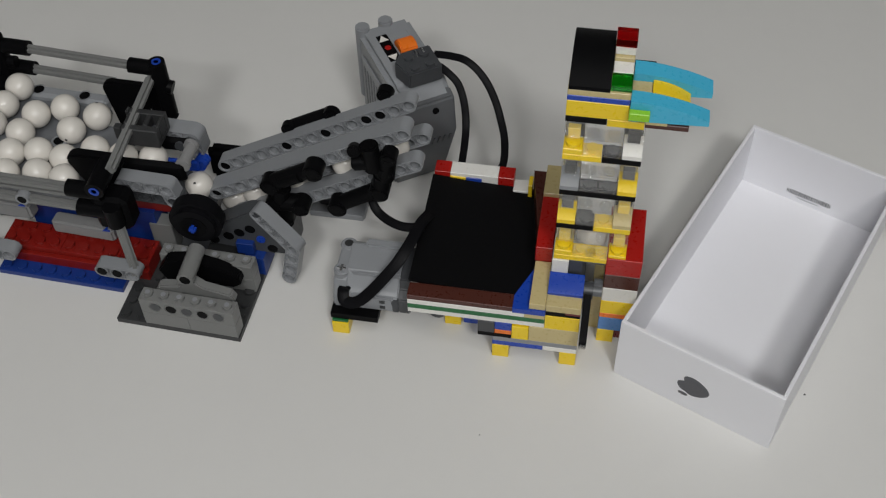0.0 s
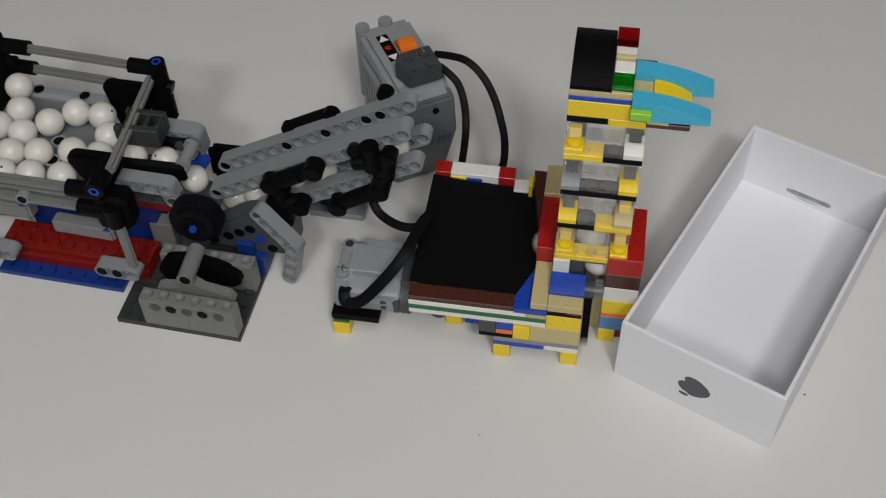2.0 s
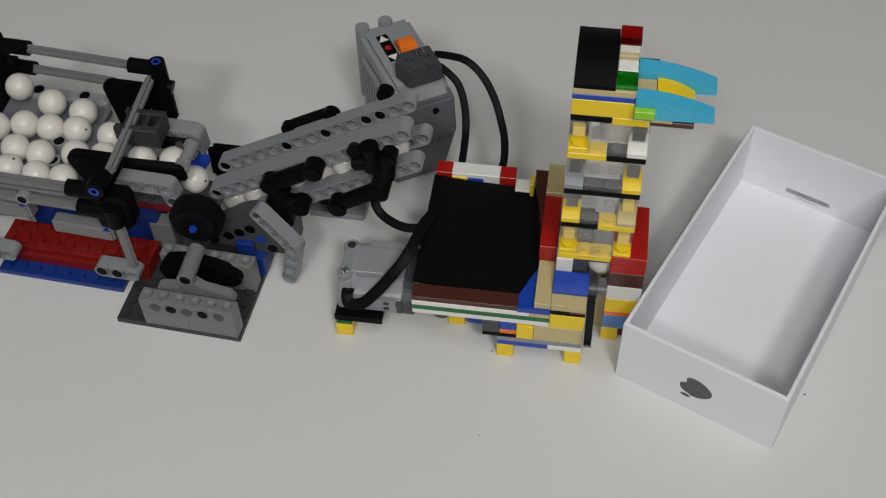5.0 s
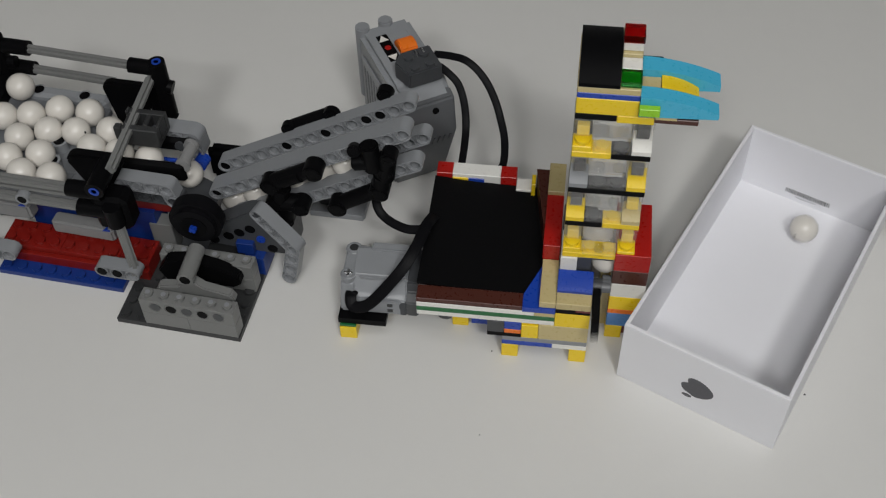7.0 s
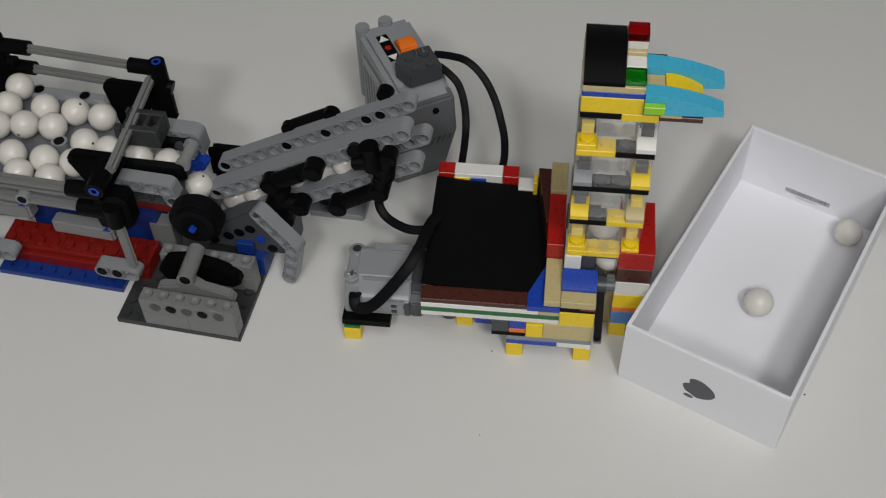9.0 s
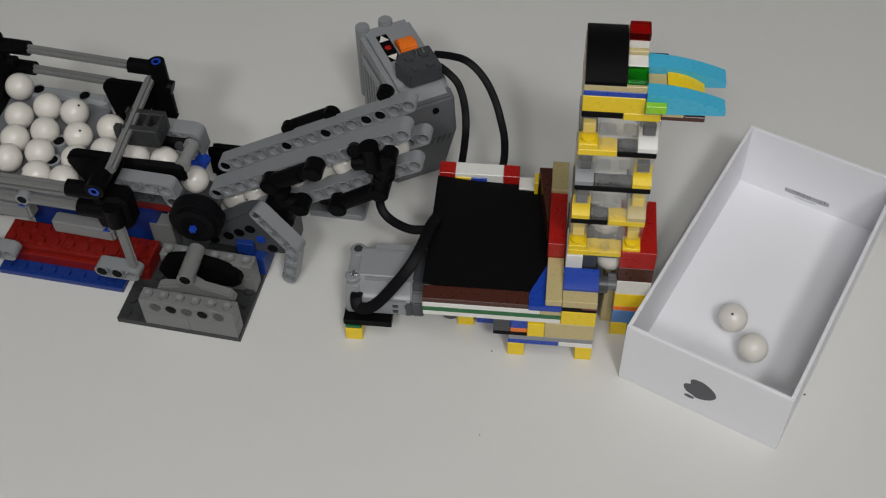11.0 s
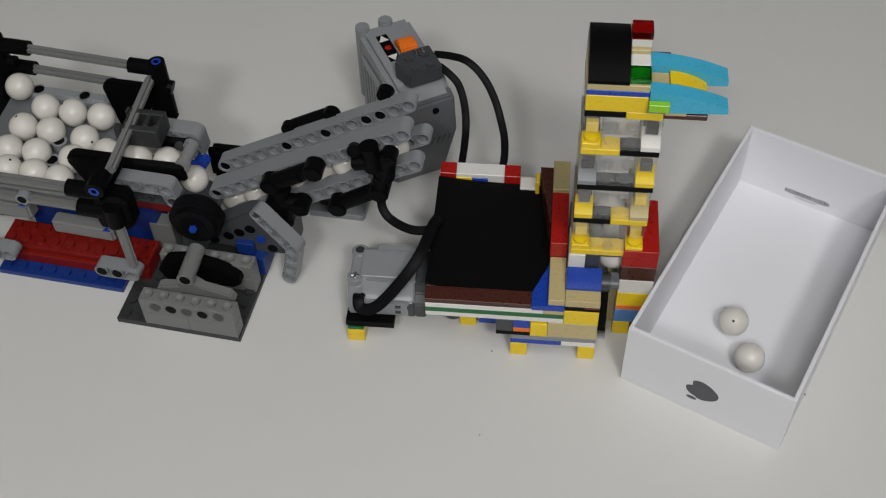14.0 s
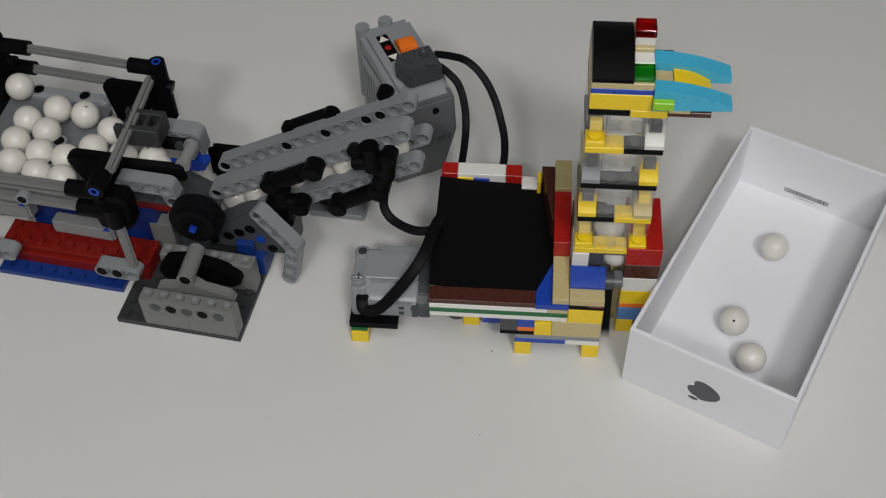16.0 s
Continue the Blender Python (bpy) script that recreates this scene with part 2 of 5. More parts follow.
# housings and cords are made up to carry the two unseen lights
added_hanging_light(KEY, AT, 140, 110)
added_hanging_light(FRONT, AT, 130, 100)
# panel with glowing diffuser added around the overhead fill
e = thing("added_ceiling_light", "added white rectangular ceiling fill panel, out of view, switched on", "ceiling light", m=place(150, -550, 1640))
bm = bmesh.new()
for q in ((-600, 600, -475, -455), (-600, 600, 455, 475), (-600, -580, -455, 455), (580, 600, -455, 455)):
    bx(bm, *q, -26, 0, 2)
part("frame", bm, WHITE, e)
part("diffuser", bx(bmesh.new(), -580, 580, -455, 455, -12, 0, 0), LAMPM, e)

table = thing("table", "large white laminate table top, lightly soiled", "table")
part("tabletop", bx(bmesh.new(), -700, 800, -480, 720, -28, 0, 2), TABLE, table)
for tx, ty in ((-640, -420), (740, -420), (-640, 660), (740, 660)):
    part("leg", bx(bmesh.new(), tx - 22, tx + 22, ty - 22, ty + 22, -750, -28, 2), DARKGREY, table)


def mark(x, y, r):
    bm = bmesh.new()
    cyl(bm, (x, y, 0), (x, y, 0.25), r, r * 0.6, 10)
    return tagged(part("crumb", bm, SPECK), "tiny dark crumb lying on the white table", "crumb", "crumbs on the table")


for q in ((-0.3, 2.5, 0.4), (147.3, 0.3, 0.5), (0.6, -44.3, 0.28)):
    mark(*q)


# ---- the coloured brick machine with its tower; it creeps over the table ----
machine = thing("brick_machine", "multicoloured toy brick ball lift with a tall bird-headed tower", "toy machine")


def m_block(name, mat, *q, stud=False, label=""):
    return block(machine, name, mat, *q, stud=stud, label=label)


# feet and lower layers
for x, y in ((0, 0), (32, 0), (0, 64), (-25.4, 15.5), (-24, 64)):
    m_block("foot_brick", YELLOW, x, x + 8, y, y + 8, 0, 9.6)
m_block("plate", BLUE, 0, 24, 0, 24, 9.6, 12.8)
m_block("plate", WHITE, 24, 40, 0, 16, 9.6, 12.8)
m_block("plate", GREY, 0, 40, 0, 40, 12.8, 16.0)
m_block("brick", TAN, 17, 40, 0, 8, 16, 27.2)
m_block("brick", YELLOW, 9, 17, 0, 8, 16, 25.6)
m_block("plate", BLUE, 1, 9, 0, 8, 21.6, 27.2)
m_block("plate", ORANGE, 1, 9, 0, 8, 18.6, 21.6)
m_block("plate", BLACK, -7, 9, 0, 8, 15.8, 18.6)
m_block("brick", DARKGREY, -7, 1, 0, 8, 18.6, 27.2)
m_block("plate", BLUE, -16, -2, 15, 23, 3.2, 8)
m_block("plate", BLUE, -24, -2, 30, 38, 9.6, 18)
m_block("brick", YELLOW, -25.4, -17.4, 15.5, 23.5, 9.6, 23.8)
bm = bmesh.new()
cyl(bm, (-28.6, 13.4, 10.4), (-28.6, 20, 10.4), 3.6)
part("roller", bm, DARKGREY, machine, "dark grey round wheel under the deck")
m_block("base_plate", DARKGREY, -40, 24, 8, 83, 23.8, 27.2)
# striped deck
m_block("plate", WHITE, -40, 24, 0.2, 76, 27.2, 30.4)
m_block("plate", GREEN, -40, 24, 0, 76, 30.4, 33.6)
m_block("plate", WHITE, -40, 14.5, 0, 76, 33.6, 36.8)
m_block("plate", TAN, 14.5, 24, 0, 76, 33.6, 36.8)
m_block("tile", BROWN, -40, 9, 0, 8, 36.8, 40)
# black sloping sheet on which the balls land
bm = bmesh.new()
rows = []
for i in range(15):
    f = i / 14
    x = -40.5 + 57.5 * f
    z = 41.0 - 3.2 * f - 1.0 * math.sin(math.pi * f)
    rows.append([bm.verts.new((x, y, z + dz + 0.9 * ((y - 42) / 34) ** 2)) for y in (8, 20, 32, 44, 56, 66, 75.5) for dz in (0, -1.6)])
for a, b in zip(rows, rows[1:]):
    for k in range(6):
        bm.faces.new((a[2 * k], b[2 * k], b[2 * k + 2], a[2 * k + 2]))
        bm.faces.new((a[2 * k + 1], a[2 * k + 3], b[2 * k + 3], b[2 * k + 1]))
    bm.faces.new((a[0], a[1], b[1], b[0]))
    bm.faces.new((a[12], b[12], b[13], a[13]))
for a in (rows[0], rows[-1]):
    for k in range(6):
        bm.faces.new((a[2 * k], a[2 * k + 2], a[2 * k + 3], a[2 * k + 1]))
part("landing_sheet", bm, BELT, machine, "matt black sloping sheet with a shallow hollow")
# back wall of the deck
m_block("brick", RED, -40, -32, 76, 84, 33.6, 43.6)
m_block("brick", WHITE, -32, -8, 76, 84, 33.6, 43.6)
m_block("brick", RED, -8, 0, 76, 84, 33.6, 43.6)
m_block("plate", YELLOW, -32, -24, 75.2, 76, 38.5, 41.8)
m_block("plate", BLUE, -24, -16, 75.2, 76, 38.5, 41.8)
m_block("brick", WHITE, 0, 8.5, 72, 80, 30, 39.8)
m_block("brick", YELLOW, 7.6, 9.6, 70, 77, 34, 46.5)
bm = bmesh.new()
prism(bm, [(15.2, 42), (16, 42), (16, 77), (9.7, 77)], "z", 33, 50.4)
part("wedge_brick", bm, BROWN, machine)
# side wall between deck and tower
m_block("brick", RED, 16, 24, 26, 58, 43.6, 53.6)
m_block("brick", RED, 16, 24, 50, 58, 33.6, 43.6)
m_block("brick", TAN, 16, 24, 58, 77, 44, 55.6)
m_block("brick", TAN, 16, 24, 58, 77, 33.6, 44)
m_block("tile", TAN, 16.4, 24, 0.4, 26, 40, 44)
bm = bmesh.new()
prism(bm, [(9, -0.3), (24, -0.3), (24, 26), (17, 26), (9, 7.5)], "z", 36.8, 40)
part("wedge_plate", bm, BLUE, machine)
# stack in front of the tower
m_block("brick", YELLOW, 24, 40, 0, 16, 27.2, 36.8)
m_block("plate", BLACK, 24, 40, 0.3, 16, 36.8, 38.6)
m_block("plate", DARKRED, 33, 40, 0.2, 16, 38.6, 40.2)
m_block("plate", BLACK, 24, 33, 0.2, 16, 38.6, 40.2)
m_block("plate", TAN, 24, 40, 0, 16, 40.2, 44.6)
bm = bmesh.new()
prism(bm, [(6.5, 44.6), (16.2, 44.6), (16.2, 49.4), (14.6, 49.4), (6.5, 46.0)], "x", 24.1, 40)
part("slope_brick", bm, BLUE, machine)
m_block("brick", WHITE, 24.4, 32, 16.4, 33, 44.6, 57.7)
m_block("brick", DARKGREY, 32, 38.5, 17.2, 25, 49, 57.7)
m_block("plate", DARKGREY, 38.5, 48, 17.2, 20, 56.6, 57.7)
m_block("brick", DARKGREY, 24.4, 40, 33, 49, 27.2, 57.7)
# shaft and gear between stack and column
m_block("plate", TAN, 44, 49, 24, 40, 0, 30)
crank = new("crank_arm")
crank.parent = machine
part("arm", beam_bm(4, 3.4, 6.6), BLACK, crank, "thin black crank arm", m=place(0, 0, 0, 0, 90, 90))
bm = bmesh.new()
cyl(bm, (-2.2, 0, 0), (2.2, 0, 0), 4.2)
part("hub", bm, DARKGREY, crank)
bm = bmesh.new()
for y in (14.5, 16.5, 18.5):
    cyl(bm, (44.4, y, 41), (48.3, y, 41), 2.6, seg=16)
cyl(bm, (41.0, 14, 41), (48.4, 14, 41), 1.4)
part("axle", bm, MIDGREY, machine, "dark grey ribbed axle")
# right column
cx, cy = 48.5, 16.4
m_block("foot_brick", YELLOW, cx, cx + 8, cy, cy + 8, 0, 9.6)
m_block("foot_brick", DARKRED, cx + 8, cx + 16, cy + 3, cy + 24, 0, 9.6)
for mat, z0, z1 in ((MEDBLUE, 9.6, 19.2), (ORANGE, 19.2, 22.4), (YELLOW, 22.4, 32), (WHITE, 32, 41.6), (BROWN, 41.6, 51.2)):
    m_block("brick", mat, cx, cx + 16, cy, cy + 32, z0, z1)
m_block("brick", RED, cx, cx + 16, cy, cy + 32, 51.2, 62.4)

# the clear tower: four storeys
TX, TY, TZ, ST = 24.9, 17.0, 57.8, 21.3
storeys = [
    (YELLOW, YELLOW, "stud", YELLOW, "stud", (YELLOW, YELLOW)),
    (BLACK, YELLOW, "slope", TAN, "slope", (DARKGREY, YELLOW)),
    (BLACK, GREY, "slope", YELLOW, "slope", (DARKGREY, DARKGREY)),
    (BLACK, YELLOW, "stud", WHITE, "slope", (YELLOW, DARKGREY)),
]
for k, (pl, lm, lk, rm, rk, mid) in enumerate(storeys):
    z = TZ + ST * k
    if k == 1:
        m_block("plate", BLACK, TX, TX + 16, TY, TY + 8, z, z + 3.2)
        m_block("plate", YELLOW, TX + 16, TX + 32, TY, TY + 8, z, z + 3.2)
    elif k == 3:
        m_block("plate", YELLOW, TX, TX + 16, TY, TY + 8, z, z + 3.2)
        m_block("plate", BLACK, TX + 16, TX + 32, TY, TY + 8, z, z + 3.2)
    else:
        m_block("plate", pl, TX, TX + 32, TY, TY + 8, z, z + 3.2)
    side = DARKGREY if k % 2 else TAN
    m_block("plate", side, TX, TX + 8, TY + 8, TY + 32, z, z + 3.2)
    m_block("plate", side, TX + 24, TX + 32, TY + 8, TY + 32, z, z + 3.2)
    for j, mm in enumerate(mid):
        bm = bmesh.new()
        x = TX + 12 + 8 * j
        cyl(bm, (x, TY + 4, z + 3.2), (x, TY + 4, z + 5.0), 2.5, seg=18)
        if k in (1, 2):
            bx(bm, x - 3.6, x + 3.6, TY + 2.6, TY + 5.6, z + 3.2, z + 4.0, 0.1)
        part("stud", bm, mm, machine)
    for x0, mat, form in ((TX, lm, lk), (TX + 24, rm, rk)):
        bm = bmesh.new()
        if form == "stud":
            bx(bm, x0 + 0.1, x0 + 7.9, TY + 0.1, TY + 7.9, z + 3.2, z + 6.2, 0.25)
            cyl(bm, (x0 + 4, TY + 3.4, z + 6.1), (x0 + 4, TY + 3.4, z + 8.0), 3.0)
            part("round_stud_plate", bm, mat, machine)
        else:
            prism(bm, [(TY + 0.1, z + 3.2), (TY + 7.9, z + 3.2), (TY + 7.9, z + 10.0), (TY + 6.8, z + 10.0), (TY + 0.1, z + 5.4)], "x", x0 + 0.1, x0 + 7.9)
            part("slope_brick", bm, mat, machine)
        # clear corner brick with its hollow
        bm = bmesh.new()
        for q in ((x0 + 0.1, x0 + 1.2), (x0 + 6.8, x0 + 7.9)):
            bx(bm, q[0], q[1], TY + 2.2, TY + 7.9, z + 10.2, z + ST - 0.1, 0.15)
        bx(bm, x0 + 1.2, x0 + 6.8, TY + 2.2, TY + 3.2, z + 10.2, z + ST - 0.1, 0.1)
        ob = part("clear_brick", bm, CLEAR, machine, "clear colourless brick")
        ob.visible_shadow = False
        dk = (YELLOW, DEEPDARK, BLACK, YELLOW)[k] if x0 == TX else (YELLOW, YELLOW, DEEPDARK, BLACK)[k]
        part("inner_brick", bx(bmesh.new(), x0 + 1.5, x0 + 6.5, TY + 3.5, TY + 6.6, z + 9.6, z + 14.6, 0.2), dk, machine)
    # clear front window with raised rims and studs inside
    bm = bmesh.new()
    for zz in (z + 3.3, z + 12.4):
        bx(bm, TX + 8.1, TX + 23.9, TY + 0.1, TY + 1.3, zz, zz + 8.6, 0.15)
        bx(bm, TX + 8.1, TX + 9.3, TY + 1.3, TY + 7.9, zz, zz + 8.6, 0.15)
        bx(bm, TX + 22.7, TX + 23.9, TY + 1.3, TY + 7.9, zz, zz + 8.6, 0.15)
    bx(bm, TX + 9.3, TX + 22.7, TY + 1.3, TY + 7.9, z + 11.1, z + 11.8, 0.1)
    ob = part("window_brick", bm, CLEAR, machine, "clear colourless window brick")
    ob.visible_shadow = False
    for x in (TX + 12, TX + 20):
        bm = bmesh.new()
        cyl(bm, (x, TY + 4, z + 11.9), (x, TY + 4, z + 13.9), 2.4, seg=24)
        ob = part("window_stud", soften(bm, 0.3, 2), CLEAR, machine)
        ob.visible_shadow = False
    # side walls and back
    bm = bx(bmesh.new(), TX + 0.1, TX + 1.5, TY + 8.1, TY + 31.9, z + 3.3, z + ST - 0.1, 0.15)
    ob = part("side_pane", bm, CLEAR, machine, "clear colourless side pane")
    ob.visible_shadow = False
    ob = part("back_pane", bx(bmesh.new(), TX + 1.6, TX + 30.3, TY + 30.4, TY + 31.9, z + 3.3, z + ST - 0.1, 0.2), CLEAR, machine, "clear colourless back pane")
    ob.visible_shadow = False

# clear bar across the lowest window
bm = bx(bmesh.new(), TX + 8.6, TX + 23.4, TY - 1.6, TY + 2.4, TZ + 2.9, TZ + 5.6, 1.0)
cyl(bm, (TX + 16, TY + 1.2, TZ + 5.5), (TX + 16, TY + 1.2, TZ + 7.2), 2.3)
ob = part("clear_bar", bm, CLEAR, machine, "clear colourless bar with one stud")
ob.visible_shadow = False

# head
HZ = TZ + ST * 4
m_block("plate", BLACK, TX, TX + 16.4, TY, TY + 32, HZ, HZ + 3.2)
m_block("plate", YELLOW, TX + 16.4, TX + 31, TY, TY + 32, HZ - 0.6, HZ + 3.2)
m_block("brick", YELLOW, TX, TX + 24.4, TY, TY + 32, HZ + 3.2, HZ + 11.4)
m_block("plate", BLUE, TX, TX + 24.4, TY, TY + 32, HZ + 11.4, HZ + 14.2)
m_block("plate", TAN, TX, TX + 24.4, TY, TY + 32, HZ + 14.2, HZ + 17.2)
bm = bmesh.new()
arc = [(TY, HZ + 17.2)]
for i in range(13):
    f = i / 12
    arc.append((TY + 0.6 + 30.6 * f, HZ + 17.3 + 7.8 * math.sin(math.pi * (0.05 + 0.75 * f))))
arc.append((TY + 31.2, HZ + 17.2))
prism(bm, arc, "x", TX + 0.3, TX + 16.3)
part("curved_slope", bm, BLACK, machine)
m_block("plate", WHITE, TX + 16.5, TX + 24.4, TY + 9, TY + 32, HZ + 17.2, HZ + 20.0)
m_block("plate", TAN, TX + 16.5, TX + 24.4, TY + 15.2, TY + 32, HZ + 20.0, HZ + 22.0)
m_block("plate", WHITE, TX + 16.5, TX + 24.4, TY + 17.0, TY + 24.4, HZ + 22.0, HZ + 25.9)
part("brick", bx(bmesh.new(), TX + 16.5, TX + 24.4, TY + 1, TY + 8.8, HZ + 17.2, HZ + 20.2, 0.3), CLEARGREEN, machine, "clear green brick")
part("brick", bx(bmesh.new(), TX + 16.4, TX + 24.5, TY + 16.6, TY + 24.6, HZ + 26.0, HZ + 29.6, 0.3), CLEARRED, machine, "clear red brick")


def beak(y0, y1, x0, x1, zb, zt, ze, mat, label):
    o = [(x0, zb), (x1, zb + 1.2), (x1, ze)]
    for i in range(1, 12):
        f = i / 12
        o.append((x1 + (x0 - x1) * f, ze + (zt - ze) * (1 - (1 - f) ** 2.0)))
    o.append((x0, zt))
    b = prism(bmesh.new(), o, "y", y0, y1)
    return part("beak_slope", b, mat, machine, label)


beak(TY - 1.1, TY + 5.6, TX + 24.5, TX + 55.0, HZ + 4.6, HZ + 14.8, HZ + 8.2, AZURE, "azure curved beak slope")
beak(TY + 14.4, TY + 22.2, TX + 24.8, TX + 55.9, HZ + 5.2, HZ + 15.6, HZ + 9.0, AZURE, "azure curved beak slope")
beak(TY + 6, TY + 14.2, TX + 32.5, TX + 47.5, HZ + 3, HZ + 13.4, HZ + 8.0, YELLOW, "yellow curved slope between the beak halves")
m_block("plate", TAN, TX + 24.5, TX + 32.4, TY + 6, TY + 14.2, HZ + 5, HZ + 12.4)
m_block("brick", LIME, TX + 24.2, TX + 32.3, TY - 4.2, TY - 1.2, HZ + 7.6, HZ + 11.4)
m_block("plate", TAN, TX + 31, TX + 39.5, TY - 1.0, TY + 14, HZ + 3.3, HZ + 6.0)
m_block("plate", BROWN, TX + 31, TX + 48, TY, TY + 16, HZ + 0.6, HZ + 3.2)
m_block("plate", BLACK, TX + 24.6, TX + 33, TY + 21.9, TY + 24, HZ + 11.4, HZ + 14.6)

# motor
bm = bmesh.new()
o = [(8.4, 13.6), (8.4, 17.5), (9.4, 23.4), (12.2, 25.4), (15.0, 30.4), (16.8, 32.2), (33, 33.2), (36.5, 30), (37, 13.6)]
prism(bm, o, "x", -73.0, -46.6)
motor = part("motor", soften(bm, 0.7, 3), GREY, machine, "grey electric motor with a stepped rounded body")
part("body_rib", soften(bx(bmesh.new(), -69.5, -46.0, 14.8, 16.6, 30.8, 32.6, 0), 0.5, 2), GREY, motor)
part("body_step", soften(bx(bmesh.new(), -69.5, -49.0, 8.0, 10.6, 21.6, 23.8, 0), 0.6, 2), GREY, motor)
part("body_panel", soften(bx(bmesh.new(), -66, -46.5, 31.0, 36.0, 31.2, 34.4, 0), 0.8, 2), GREY, motor)
bm = bmesh.new()
prism(bm, [(8, 13.6), (8, 20), (13, 29.5), (32, 30.8), (37, 22), (37, 13.6)], "x", -78.4, -71.4)
part("motor_flange", soften(bm, 0.9, 3), GREY, motor)
for y, z, r in ((17, 32.4, 3.9), (33.4, 31.6, 4.1)):
    bm = bmesh.new()
    cyl(bm, (-75.0, y, 14), (-75.0, y, z), r, seg=28)
    lobe = part("flange_lobe", soften(bm, 0.8, 3), GREY, motor)
    m = Matrix.Translation((-75.0, y, z))
    bm = bmesh.new()
    rim = [[bm.verts.new(m @ Vector((q * math.cos(t * 0.2618), q * math.sin(t * 0.2618), e))) for t in range(24)] for q, e in ((2.9, -0.1), (2.8, 0.3), (2.3, 0.3), (2.2, 0.02))]
    for l0, l1 in zip(rim, rim[1:]):
        ring_wall(bm, l0, l1)
    part("hole_rim", bm, GREY, lobe)
    if y > 20:
        bm = bmesh.new()
        cyl(bm, (-75.0, y, z - 1), (-75.0, y, z + 0.06), 2.25)
        part("screw_hole", bm, DEEPDARK, lobe)
    else:
        bm = bmesh.new()
        for q in ((-77, -73, y - 0.6, y + 0.6), (-75.6, -74.4, y - 2, y + 2)):
            bx(bm, *q, z - 0.5, z + 0.5, 0.15)
        part("screw", bm, CHROME, lobe, "steel cross-head screw")
bm = bmesh.new()
prism(bm, [(8.2, 13.8), (8.0, 24), (12.6, 27.0), (14.4, 32.0), (33, 33.9), (37.4, 29), (37.4, 13.8)], "x", -46.4, -40.8)
part("motor_collar", soften(bm, 0.6, 2), DARKGREY, motor, "dark grey collar")
part("motor_collar", soften(prism(bmesh.new(), [(8.1, 13.8), (8.1, 20.5), (9.4, 23.0), (12, 23.0), (12, 13.8)], "x", -49.9, -46.3), 0.5, 2), DARKGREY, motor)
for z in (16.0, 20.0):
    part("vent", bx(bmesh.new(), -55.6, -53.0, 7.9, 8.9, z, z + 1.7, 0.1), DEEPDARK, motor)
m_block("plate", BLACK, -79.4, -56, 3.6, 28, 9.6, 13.4)
m_block("plate", GREEN, -78.6, -70.6, 2.6, 10, 8.2, 9.6)
m_block("foot_brick", YELLOW, -78.8, -70.4, 2, 10, 0, 8.2)
m_block("foot_brick", YELLOW, -64, -56, 20, 28, 0, 9.6)
part("cable", sweep([(-72.6, 12, 25), (-72.8, 8.0, 26), (-71, 4.2, 23.5), (-63, 4.2, 26.5), (-50, 11.5, 41), (-43.5, 21, 47.5), (-39.8, 37.1, 47.5), (-37.5, 48, 43)], 5.6, 1.3), CABLE, machine, "flat black motor cable")
part("cable", sweep([(-38, 36.5, 46), (-49.6, 37.3, 44), (-60.4, 43, 44), (-65.3, 47.9, 48), (-65.7, 56, 52)], 4.4, 1.6), CABLE, machine, "flat black motor cable")


# ---- the ball hopper: bricks, frame, bin, feeder ----
hopper = thing("ball_hopper", "grey and black toy ball hopper on red and blue bricks", "toy hopper")


def h_block(name, mat, *q, stud=False, label=""):
    return block(hopper, name, mat, *q, stud=stud, label=label)


def h_beam(n, x, y, z, rx=0, ry=0, rz=0, mat=None, name="beam"):
    return part(name, beam_bm(n), mat or GREY, hopper, m=place(x, y, z, rx, ry, rz))


def h_axle(a, b, mat=None, name="axle"):
    a, b = Vector(a), Vector(b)
    m = Matrix.Translation(a * MM) @ (b - a).to_track_quat("X", "Z").to_matrix().to_4x4()
    return part(name, axle_bm((b - a).length), mat or OLDGREY, hopper, m=m)


def h_tube(a, b, r, mat, name="connector", hole=0.0):
    bm = bmesh.new()
    cyl(bm, a, b, r)
    ob = part(name, bm, mat, hopper)
    if hole:
        d = (Vector(a) - Vector(b)).normalized()
        bm = bmesh.new()
        if mat is BLACK:
            m = Matrix.Translation(Vector(a)) @ d.to_track_quat("Z", "Y").to_matrix().to_4x4()
            loops = [[bm.verts.new(m @ Vector((r * math.cos(t * 0.3927), r * math.sin(t * 0.3927), h))) for t in range(16)]
                     for r, h in ((hole, 0.0), (hole, 0.3), (hole * 0.55, 0.3), (hole * 0.5, -0.2))]
            for l0, l1 in zip(loops, loops[1:]):
                ring_wall(bm, l0, l1)
            bm.faces.new(loops[0])
        else:
            cyl(bm, Vector(a) - d * 1.0, Vector(a) + d * 0.15, hole)
        part("hole", bm, BLACK if mat is not BLACK else BLUE, ob)
    return ob


# bricks under the bin (all turned a little on the table)
TURN = -2.5


def turned(ob, x, y):
    """Turns a part about (x, y) by the hopper's own skew on the table."""
    ob.matrix_basis = place(x, y, 0, 0, 0, TURN) @ place(-x, -y, 0)
    return ob


